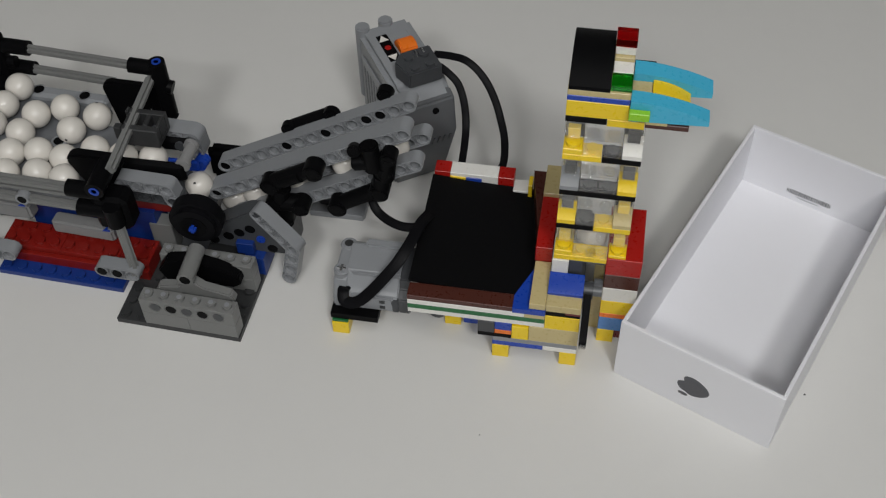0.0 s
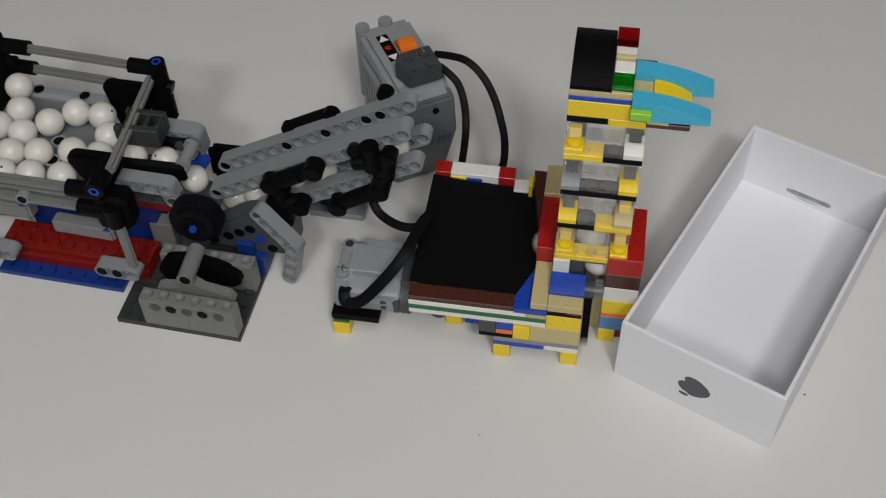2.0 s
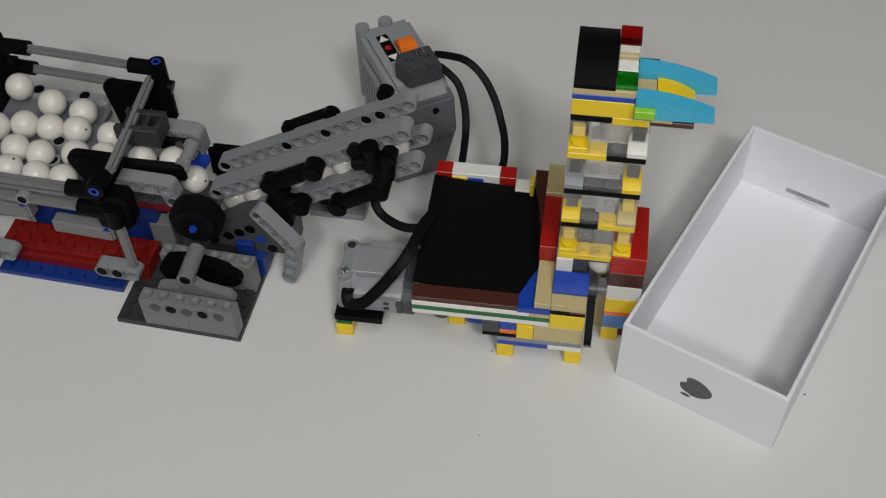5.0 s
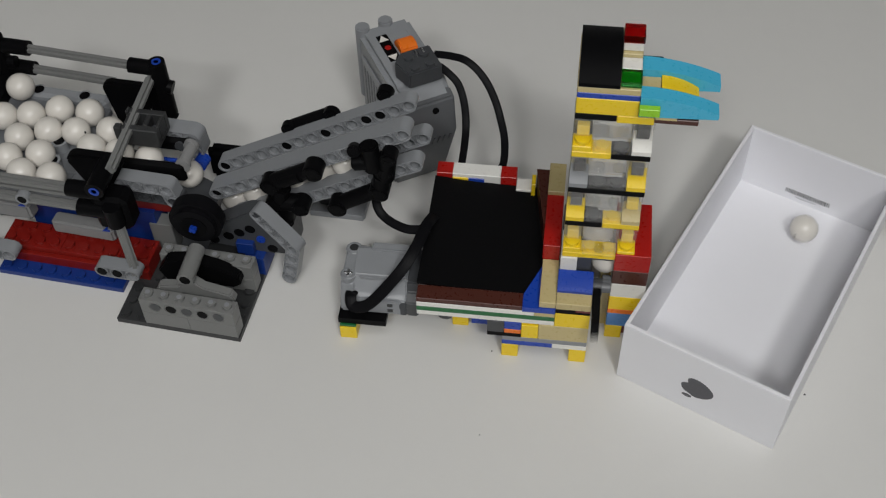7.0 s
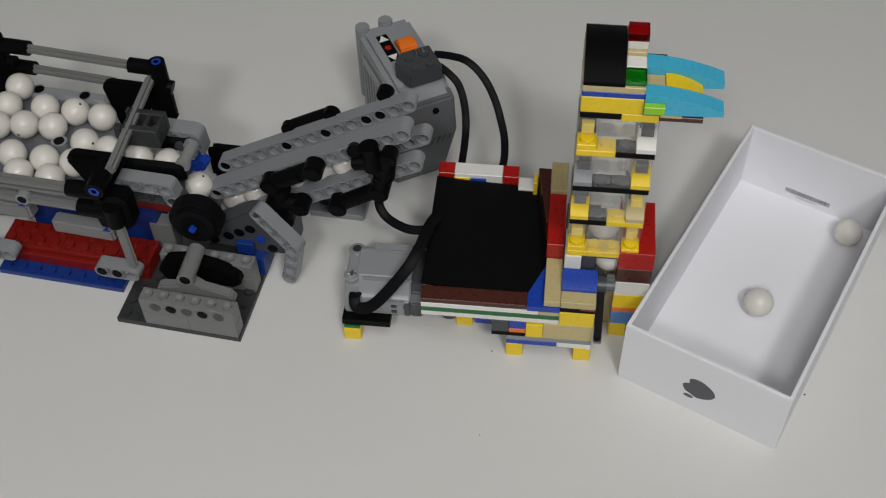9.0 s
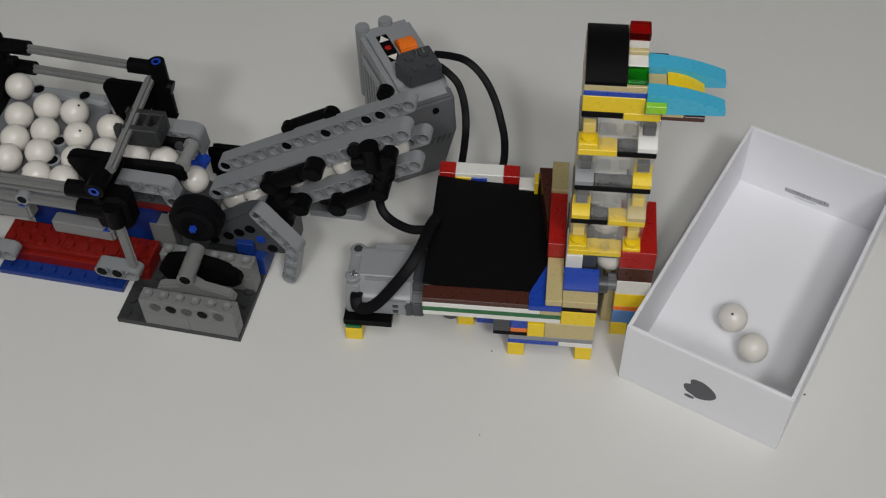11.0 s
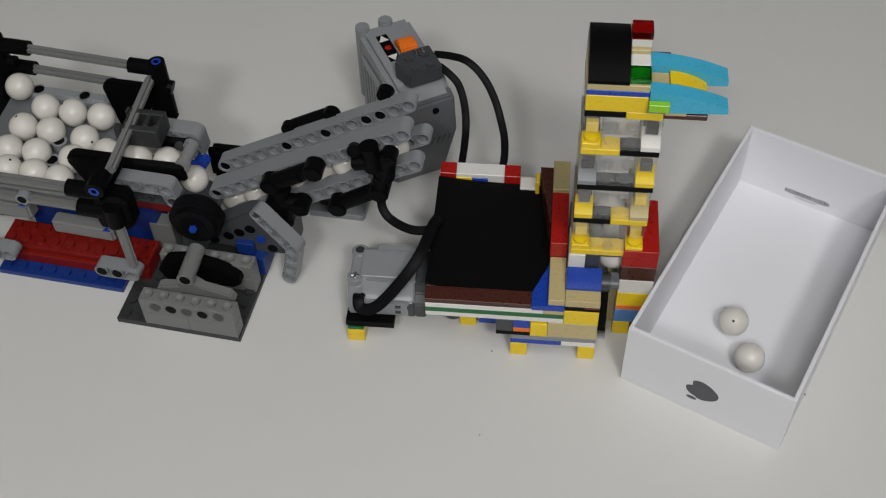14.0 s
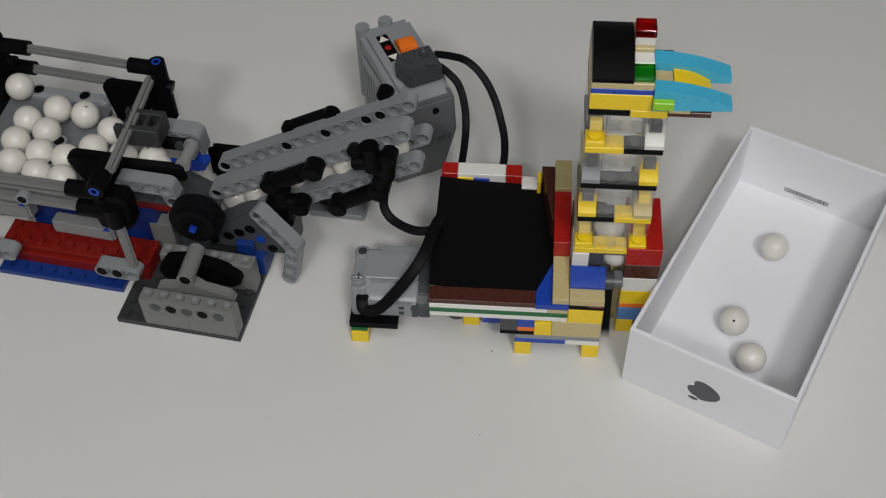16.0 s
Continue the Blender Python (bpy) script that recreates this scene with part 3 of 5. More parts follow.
PX, PY = -186.0, -8.2
for mat, nm, q, st in (
        (SHADEDBLUE, "plate", (-258, -190, 9.4, 41.4, 0, 3.2), True),
        (SHADEDRED, "brick", (-258, -226, 20, 36, 3.2, 12.8), True),
        (SHADEDRED, "brick", (-226, -194, 20, 36, 3.2, 12.8), True),
        (SHADEDRED, "brick", (-194, -178, 20, 36, 3.2, 12.8), True),
        (SHADEDRED, "brick", (-258, -178, 17.4, 20, 3.2, 9.6), False),
        (SHADEDBLUE, "brick", (-248, -180, 38, 54, 3.2, 24.5), False),
        (SHADEDBLUE, "brick", (-194, -178, 38, 54, 22.4, 32), False),
        (DEEPDARK, "plate", (-186, -122, -8.2, 47.8, 0, 3.2), False),
        (SHADEDBLUE, "brick", (-131, -121, 32, 48, 3.2, 16), False),
):
    turned(h_block(nm, mat, *q, stud=st), PX, PY)
# fine studs of the dark plate that stay bare
bm = bmesh.new()
for i in range(8):
    for j in range(7):
        x, y = -186 + 4 + 8 * i, -8.2 + 4 + 8 * j
        if i < 2 or (1 < j < 3) or i == 7:
            cyl(bm, (x, y, 3.1), (x, y, 4.9), 2.4, seg=14)
turned(part("plate_stud", bm, DEEPDARK, hopper), PX, PY)


def hole_brick(x0, x1, y0, y1, z0, z1, n, zh):
    """An old grey beam brick with studs and round holes along its front."""
    b = turned(h_block("hole_brick", OLDGREY, x0, x1, y0, y1, z0, z1, stud=True), PX, PY)
    bm = bmesh.new()
    for k in range(int((x1 - x0) / 8 + 0.5)):
        cyl(bm, (x0 + 4 + 8 * k, y0 + 4, z1 + 1.6), (x0 + 4 + 8 * k, y0 + 4, z1 + 2.0), 1.25, seg=14)
    part("stud_mark", bm, GREY, b)
    for k in range(n):
        bm = bmesh.new()
        cyl(bm, (x0 + 8 + 8 * k, y0 - 0.12, zh), (x0 + 8 + 8 * k, y0 + 2, zh), 2.6, seg=18)
        part("hole", bm, BLACK if k % 2 else DARKGREY, b)
        bm = bmesh.new()
        r = bmesh.ops.create_cone(bm, cap_ends=False, segments=20, radius1=3.1, radius2=3.1, depth=0.5, matrix=Matrix.Translation((x0 + 8 + 8 * k, y0, zh)) @ Matrix.Rotation(math.pi / 2, 4, "X"))
        part("hole_rim", bm, OLDGREY, b)
    return b


hole_brick(-170.5, -122.6, -8.1, -0.2, 12.8, 22.4, 5, 18.0)
turned(h_block("brick", OLDGREY, -170.5, -147, -8.1, -0.2, 3.2, 12.8), PX, PY)
turned(h_block("brick", OLDGREY, -147, -122.6, -8.1, -0.2, 3.2, 12.8), PX, PY)
hole_brick(-170.5, -122.6, 20.5, 28.4, 12.8, 22.4, 5, 18.0)
turned(h_block("brick", OLDGREY, -170.5, -122.6, 20.5, 28.4, 3.2, 12.8), PX, PY)
bm = bmesh.new()
prism(bm, [(-168, 19), (-163, 26.5), (-150, 29), (-136, 25), (-127, 20), (-126, 15), (-130, 12), (-165, 12)], "y", 12.5, 19.5)
part("bent_beam", soften(bm), BLACK, hopper, "black thick bent beam")
bm = bmesh.new()
prism(bm, [(-166, 17), (-163, 22.5), (-153, 24), (-149, 28.5), (-144, 28.5), (-140, 25), (-127, 21.5), (-125, 17)], "y", 0.2, 5.4)
part("bent_beam", soften(bm), OLDGREY, hopper)
h_tube((-147.5, -1.0, 31.5), (-147.5, 19, 31.5), 4.1, OLDGREY, "tube", 2.7)

# grey beams in front of the red bricks and the slanting axle
h_beam(3, -196, 12.2, 17.5, 0, 0, -2.5)
for k in (0, 1):
    h_tube((-196 + 8 * k, 8.3 - 0.35 * k, 17.5), (-196 + 8 * k, 14, 17.5), 2.44, BLACK, "pin")
h_beam(3, -262, 15.5, 17.5, 0, 0, -2.5)
h_axle((-182.0, 15.0, 53), (-179.5, 11.4, 14))
part("side_plate", soften(bx(bmesh.new(), -4, 30, -4, 4, -4.2, 4.2, 0), 1.2, 3), PALE, hopper, "pale grey rounded plate", m=place(-226, 34.5, 20.0, 0, 0, -3.5))
part("side_plate", soften(bx(bmesh.new(), -4, 28, -4, 4, -5.0, 5.0, 0), 1.2, 3), PALE, hopper, "pale grey rounded plate", m=place(-266, 35, 30, 0, 0, -3.5))
h_tube((-242, 30.4, 33), (-242, 33, 33), 2.3, BLUE, "pin")
h_tube((-200, 29.4, 22), (-200, 32, 22), 2.3, BLUE, "pin")
h_block("brick", DARKGREY, -270, -250, 40, 56, 12.8, 48)

# bin floor and its border beams
bm = bmesh.new()
bx(bm, -278, -212, 22, 84, 51.0, 54.8, 0.4)
bx(bm, -211.9, -196, 22, 70, 51.0, 54.8, 0.4)
part("bin_floor", bm, WORN, hopper, "worn grey plates that form the bin's floor", m=place(-196, 22, 0, 0, 0, TURN) @ place(196, -22, 0))
part("bin_floor", bx(bmesh.new(), -228, -190, 38, 72, 51.4, 55.2, 0.4), WORN, hopper, "darker grey plates of the bin's floor")
b = part("floor_beam", bx(bmesh.new(), -276, -211, 83.4, 91.4, 50, 58.4, 1.8), GREY, hopper, m=place(-200, 90, 0, 0, 0, TURN) @ place(200, -90, 0))
for x in (-249.3, -224.0):
    bm = bmesh.new()
    cyl(bm, (x, 87.2, 57), (x, 87.2, 58.6), 2.7)
    part("hole", bm, BLACK, b)
    bm = bmesh.new()
    bmesh.ops.create_cone(bm, cap_ends=False, segments=24, radius1=3.3, radius2=3.3, depth=0.6, matrix=Matrix.Translation((x, 87.2, 58.5)))
    part("hole_rim", bm, GREY, b)
part("floor_beam", bx(bmesh.new(), -274, -266, 40, 90, 50, 58.0, 1.8), GREY, hopper)
for x, y in ((-223.6, 53.0), (-222.0, 40.0)):
    bm = bmesh.new()
    cyl(bm, (x, y, 54), (x, y, 60.5), 4.0)
    pg = part("peg", bm, GREY, hopper)
    bm = bmesh.new()
    cyl(bm, (x, y, 60.2), (x, y, 60.7), 2.7)
    part("hole", bm, BLACK, pg)
# frame axles
h_axle((-254, 95, 81), (-192, 89, 82))
h_axle((-256, 95.4, 67.2), (-206, 90, 68.6))
h_axle((-285, 21.0, 68), (-198, 17.5, 68))
h_axle((-285, 22.5, 63), (-200, 19, 63))
h_axle((-285, 20.5, 56.5), (-193, 16.2, 56.5))
h_tube((-228, 15.0, 58), (-228, 19, 58), 3.4, GREY, "pin", 2.3)
h_axle((-182.6, 24, 76), (-184.4, 87, 76))
# black corner connectors
h_tube((-264, 95.5, 81), (-250, 94.9, 81), 3.9, BLACK)
h_tube((-194.5, 89.2, 82), (-181, 88.6, 82), 3.9, BLACK)
h_tube((-180, 89, 86), (-180, 89, 52), 4.3, BLACK, "connector", 2.4)
h_tube((-180, 89, 71), (-174.6, 89, 69.6), 3.6, BLACK)
h_tube((-182, 89, 50), (-178, 89, 47), 3.8, BLACK)
h_tube((-268, 95.8, 86), (-268, 95.8, 52), 4.3, BLACK, "connector", 2.4)
h_tube((-266, 96.5, 67), (-251, 95.2, 67.3), 3.7, BLACK)
h_tube((-262, 92, 74), (-258, 92, 74), 2.9, BLACK)
part("corner_panel", bx(bmesh.new(), -189, -178, 85.4, 92, 50, 74, 2.4), BLACK, hopper)
part("corner_panel", soften(prism(bmesh.new(), [(-211, 67.5), (-210, 71), (-206.5, 72.6), (-188, 72.2), (-184, 69), (-186, 60), (-194, 45), (-199, 39), (-204, 38), (-207.5, 44)], "y", 84.6, 89.4), 1.0), BLACK, hopper, "black rounded triangular panel")
part("corner_panel", bx(bmesh.new(), -276, -264, 60, 94, 50, 64, 2.4), BLACK, hopper)
part("corner_panel", soften(prism(bmesh.new(), [(-208, 72), (-206.5, 75.2), (-203, 76.6), (-184, 76), (-180.5, 74.5), (-180.5, 71), (-188, 58), (-194, 51), (-199, 51), (-202.5, 59)], "y", 30, 36), 1.0), BLACK, hopper, "black rounded triangular panel")
h_tube((-203, 17.6, 68), (-186, 17.0, 68), 4.2, BLACK)
h_tube((-200, 16.4, 56.5), (-180, 16.0, 56.5), 4.2, BLACK)
h_tube((-187.3, 12.8, 72.6), (-187.3, 32, 72.6), 4.6, BLACK, "connector", 2.5)
part("corner_panel", bx(bmesh.new(), -194, -176, 15, 29, 42, 64, 3.0), BLACK, hopper)
h_tube((-182, 14, 62), (-182, 14, 50), 4.4, BLACK)
# gear block over the feed channel
gb = part("gear_block", bx(bmesh.new(), -186.8, -168.8, 50, 54, 66, 77, 0.5), DEEPDARK, hopper, "dark grey open gear block")
for q in ((-186.8, -168.8, 61.5, 65, 66, 77), (-186.8, -183.8, 54, 61.5, 66, 77), (-177.3, -174.8, 54, 61.5, 66, 77), (-183.8, -168.8, 54, 61.5, 66, 69), (-170.8, -168.8, 54, 61.5, 69, 77), (-190.5, -186.9, 49.8, 53.6, 69.5, 77.4), (-188.5, -186.9, 61.3, 65.2, 69.5, 77.4)):
    part("gear_block_wall", bx(bmesh.new(), *q, 0.4), DEEPDARK, gb)
bm = bmesh.new()
cyl(bm, (-172.8, 58, 69), (-172.8, 58, 72), 2.0, seg=16)
part("stud", bm, DARKGREY, gb)
# guide arms on both sides of the channel
part("guide_arm", beam_bm(5), GREY, hopper, m=place(-194.4, 37.3, 56.0, 0, 0, -2.5))
part("guide_arm", beam_bm(2), GREY, hopper, m=place(-162.4, 35.9, 55.6, 0, 76, -2.5))
part("guide_strip", bx(bmesh.new(), -190, -155.4, 41.2, 45.0, 53, 64.6, 1.6), BLACK, hopper)
h_beam(4, -184, 37.5, 48.5, 0, 0, -2.5, DARKGREY)
part("guide_arm", beam_bm(5, 9.0, 9.4), GREY, hopper, m=place(-191.0, 69.5, 59.3, 0, 0, -2.5))
part("guide_arm", beam_bm(2, 9.0, 9.4), GREY, hopper, m=place(-159.2, 68.1, 59.3, 0, 84, -2.5))
part("guide_strip", bx(bmesh.new(), -188, -158.5, 60.5, 64.6, 53, 62, 2.0), BLACK, hopper)
h_tube((-164, 59.9, 58), (-164, 62, 58), 2.8, DARKGREY, "pin")
part("cross_beam", bx(bmesh.new(), -181, -156, 58, 60.4, 43, 50, 0.8), BLUE, hopper)
h_tube((-156, 59, 47), (-155, 65, 47), 3.6, BLUE, "pin")
h_tube((-154, 26, 46), (-150, 32, 46), 3.4, BLUE, "pin")
post = h_tube((-156.4, 42.6, 63.5), (-155.6, 57.6, 63.5), 3.0, PALE, "spacer_tube")
for y in (43.4, 56.2):
    bm = bmesh.new()
    cyl(bm, (-156.2, y - 0.7, 63.5), (-156.1, y + 1.5, 63.5), 3.7)
    part("tube_collar", bm, PALE, post)
bm = bmesh.new()
prism(bm, [(-192, 48), (-192, 55), (-170, 48.5), (-146, 33), (-146, 27), (-170, 42)], "y", 37, 59)
part("feed_channel", bm, DARKGREY, hopper, "dark grey sloping feed channel")
part("rear_panel", soften(bx(bmesh.new(), -160, -138, 77, 86, 16, 39, 0), 3.0, 4), BLACK, hopper)
h_block("brick", OLDGREY, -180, -168, 37, 45, 3.2, 24)
h_block("brick", DARKGREY, -168, -150, 46, 60, 3.2, 30)
h_block("brick", SHADEDRED, -186, -166, 40, 56, 31, 37)
part("support_panel", prism(bmesh.new(), [(-163, 14), (-150, 14), (-143, 30), (-156, 34)], "y", 29, 34), DARKGREY, hopper)
# dark angled panel and blue pins under the chute
dp = part("angled_panel", soften(prism(bmesh.new(), [(-148, 18), (-131, 16.5), (-114, 15), (-108.5, 25), (-120, 44), (-125, 44), (-142, 33)], "y", 34, 44), 0.8, 2), DARKGREY, hopper, "dark grey angled panel with round holes")
for x, z in ((-125, 32.5), (-137, 25.5), (-145, 21.5), (-115.2, 19.5), (-131, 29)):
    bm = bmesh.new()
    cyl(bm, (x, 33.8, z), (x, 36, z), 2.7)
    part("hole", bm, BLACK, dp)
h_tube((-120.3, 33.2, 26), (-120.3, 40, 26), 2.3, BLUE, "pin")
h_block("brick", SHADEDBLUE, -133, -124, 31, 35, 16.2, 24)
part("support_brick", bx(bmesh.new(), -140, -108, 44, 62, 3.2, 24, 0.6), DARKGREY, hopper)
# bent grey foot
for n, x, y, z, ry, rz in ((4, -118.8, 36.1, 44.1, 41, -18), (4, -101.6, 30.5, 28.4, 102, -8)):
    h_beam(n, x, y, z, 0, ry, rz)

# drive wheel, turning with the machine
wheel = new("drive_wheel")
wheel.parent = hopper
bm = bmesh.new()
bmesh.ops.create_cone(bm, cap_ends=True, segments=40, radius1=13.0, radius2=13.0, depth=12, matrix=Matrix.Rotation(math.pi / 2, 4, "X"))
bmesh.ops.bevel(bm, geom=[e for e in bm.edges if len(e.link_faces) == 2 and e.calc_face_angle(0) > 1], offset=2.5, segments=4, affect="EDGES")
part("tyre", bm, RUBBER, wheel, "smooth black rubber tyre")
bm = bmesh.new()
cyl(bm, (0, -6.3, 0), (0, -5.8, 0), 6.5)
part("rim", bm, BLACK, wheel)
part("axle_end", axle_bm(3.0, 1.7, 0.65), BLUE, wheel, m=place(0, -8.6, 0, 0, 0, 90))

# ---- the rising chute: four long beams round a row of balls ----
CHX, CHY, CHZ, CHA = -141.9, 61.7, 30.9, 29.74
CHUTE = place(CHX, CHY, CHZ, 0, -CHA, -0.5)
chute = thing("ball_chute", "sloping square chute of light grey beams with black connectors", "toy chute", m=CHUTE)
H9 = 9.3
for n, s, y, w in ((15, 0.6, -H9, H9 - 0.9), (15, 0, H9, H9), (15, -4.6, -H9, -H9 - 1.2), (15, -4.6, H9, -H9 - 2.0)):
    deep = 9.6 if y < 0 < w else 7.4
    b = part("beam", beam_bm(n, deep), GREY, chute, m=place(s, y + (deep - 7.4) / 2, w))
    for k in (0, 5, 8, 11, 12):
        if (w > 0 and y > 0) or (k == 0 and w > 0):
            bm = bmesh.new()
            cyl(bm, (8 * k, -3.0, 0), (8 * k, 3.4, 0), 2.44, seg=16)
            part("pin", bm, BLACK, b)


def c_tube(a, b, r, name="connector"):
    bm = bmesh.new()
    cyl(bm, a, b, r)
    bmesh.ops.bevel(bm, geom=[e for e in bm.edges if e.calc_face_angle(0) > 1], offset=0.8, segments=2, affect="EDGES")
    ob = part(name, bm, BLACK, chute)
    d = (Vector(b) - Vector(a)).normalized()
    for end, way in ((Vector(a), -d), (Vector(b), d)):
        m = Matrix.Translation(end) @ way.to_track_quat("Z", "Y").to_matrix().to_4x4()
        hole = bmesh.new()
        rim = [[hole.verts.new(m @ Vector((q * math.cos(t * 0.3927), q * math.sin(t * 0.3927), e))) for t in range(16)]
               for q, e in ((r * 0.74, -0.1), (r * 0.74, 0.22), (r * 0.56, 0.22), (r * 0.52, -0.1))]
        for l0, l1 in zip(rim, rim[1:]):
            ring_wall(hole, l0, l1)
        hole.faces.new(rim[-1])
        part("hole_rim", hole, BLACK, ob)
    return ob


c_tube((37.5, -17, 8.4), (64, -17, 9), 4.2)
c_tube((37.5, -21.5, 8.4), (37.5, -13, 8.4), 4.7)
c_tube((64, -22, 9), (64, -13, 9), 4.9)
c_tube((44, -19.4, 8.5), (57, -19.4, 8.8), 3.0)
c_tube((41, -17, 4), (33, -17, -4), 4.4)
c_tube((31.5, -17, -3), (43, -17, -9), 4.6)
c_tube((31.5, -21.5, -3), (31.5, -13, -3), 4.5)
c_tube((43, -22, -9.4), (43, -13, -9.4), 4.6)
c_tube((36, -17, -6), (29.5, -17, -15), 4.2)
c_tube((29.5, -20.5, -15.5), (29.5, -13, -15.5), 4.0)
c_tube((61, -17, -16), (86, -17, -14), 4.0)
c_tube((61, -22, -16), (61, -13, -16), 4.7)
c_tube((86.5, -22, -14), (86.5, -12, -14), 4.9)
c_tube((88, -18, -13), (93, -17, -6), 4.2)
c_tube((98.4, -18, 13.6), (92, -18, -1), 4.4)
c_tube((103, -17, 4), (93, -17, -9), 4.3)
c_tube((103, -21, 3), (103, -13, 3), 3.9)
c_tube((85.5, -19, 7), (95, -18, 3), 3.8)
c_tube((90.5, -20, 13.4), (88, -14, 11), 3.1)
c_tube((96, -21, -4), (96, -12, -4), 4.2)
c_tube((42, 17, 12), (68, 17, 12), 3.4)
c_tube((42, 12, 13), (42, 17, 13), 4.0)
c_tube((68, 12, 13), (68, 17, 13), 4.0)
c_tube((100, 12, 14), (100, 18, 14), 4.0)

# ---- base under the chute and battery box ----
foot = thing("support_plate", "flat dark grey plate on the table under the chute", "toy plate")
part("plate", bx(bmesh.new(), -108, -79, 76, 108, 0, 3.2, 0.3), GREY, foot)
for q in ((-108, -79, 74.6, 76, 0, 4), (-80, -78.4, 76, 108, 0, 4)):
    part("plate_edge", bx(bmesh.new(), *q, 0.3), GREY, foot)
part("stand", bx(bmesh.new(), -104, -92, 80, 92, 3.2, 52, 1), DARKGREY, foot)

BAT = place(-79.6, 148.5, 0, 0, 0, -57)
battery = thing("battery_box", "light grey toy battery box standing upright with an orange switch", "battery box", m=BAT)
BT = 74.0
bm = bmesh.new()
prism(bm, [(0, 0), (0, BT), (50, BT), (60, BT - 7), (62, 46), (44, 0)], "y", -13.8, 14.4)
part("case", soften(bm, 2.6, 4), GREY, battery)
for y in (-11.2, 1.6):
    bm = bmesh.new()
    cyl(bm, (1.2, y, 30), (1.2, y, BT + 2.4), 3.8)
    part("corner_tube", soften(bm, 0.6), GREY, battery)
part("battery_cover", soften(prism(bmesh.new(), [(37, 0.4), (53.5, BT - 4.6), (60.6, BT - 6.6), (63.0, 46), (44.8, 0.4)], "y", -14.2, 14.9), 1.2), MIDGREY, battery, "darker grey battery cover with slots")
bm = bmesh.new()
cyl(bm, (58.0, 4, 61.8), (62.0, 4, 62.4), 1.7)
part("screw_hole", bm, BLACK, battery)
for k in range(6):
    part("vent_slot", bx(bmesh.new(), 10.5 + 4.2 * k, 12.2 + 4.2 * k, -15.15, -14.6, 20, 58, 0.1), MIDGREY, battery)
    part("vent_slot", prism(bmesh.new(), [(57.5, 39), (60.8, 39), (63.3, 45), (60.0, 45)], "y", -4 + 2.9 * k, -2.9 + 2.9 * k), DARKGREY, battery)
part("side_panel", bx(bmesh.new(), 8, 36, -14.9, -13.9, 14, 63, 0.4), GREY, battery)
part("label_strip", bx(bmesh.new(), 10, 31, -7.2, -1.4, BT, BT + 0.3, 0), BLACK, battery, "black strip with a white arrow and a red dot")
part("printed_arrow", prism(bmesh.new(), [(10.5, -4.5), (15, -7.1), (15, -1.9)], "z", BT + 0.3, BT + 0.5), WHITE, battery)
part("printed_arrow", prism(bmesh.new(), [(31, -4.5), (26.5, -7.1), (26.5, -1.9)], "z", BT + 0.3, BT + 0.5), WHITE, battery)
bm = bmesh.new()
cyl(bm, (20.5, -4.5, BT + 0.3), (20.5, -4.5, BT + 0.5), 1.7)
part("printed_dot", bm, RED, battery)
part("switch_well", bx(bmesh.new(), 12, 36, -1.4, 9, BT, BT + 1.2, 0.3), GREY, battery)
part("switch", soften(prism(bmesh.new(), [(20, BT + 1.2), (31, BT + 1.2), (31, BT + 5), (28, BT + 6.6), (23, BT + 6.2), (20, BT + 3.6)], "y", -1.0, 8.0), 0.6), ORANGE, battery, "orange slide switch")
plug = part("plug", soften(prism(bmesh.new(), [(36.6, -4.5), (36.6, 11.5), (54.0, 11.5), (54.0, -6.2), (43, -9.6)], "z", BT + 0.2, BT + 9.6), 0.8), DARKGREY, battery, "dark grey stacking plug")
bm = bmesh.new()
studs(bm, 39, 55, -6, 10, BT + 9.6)
part("plug_studs", bm, DARKGREY, plug)
bm = bmesh.new()
for y in (2.2, 5.8):
    bx(bm, 39.5, 43.4, y, y + 0.7, BT + 9.6, BT + 11.8, 0.05)
part("contact", bm, CHROME, plug)
for pts in ([(-46.4, 119.0, 81.6), (-42.1, 118.0, 82.6), (-37.0, 116.0, 84.0), (-30.3, 113.0, 85.2), (-24.0, 110.0, 82.8), (-18.1, 106.0, 77.9), (-13.1, 101.0, 70.8), (-9.4, 95.0, 63.7), (-6.8, 90.0, 55.3), (-6.6, 86.0, 44.2), (-9.0, 86.0, 38.0)],
            [(-46.0, 114.0, 79.0), (-42.8, 113.0, 79.3), (-37.5, 110.0, 77.8), (-32.8, 107.0, 74.8), (-29.5, 102.0, 70.7), (-27.4, 97.0, 63.9), (-26.5, 91.0, 56.2), (-27.6, 86.5, 41.7), (-29.0, 86.0, 36.0)]):
    cb = part("cable", sweep(pts, 3.8, 1.1), CABLE, battery, "flat black cable")
    cb.matrix_basis = BAT.inverted()

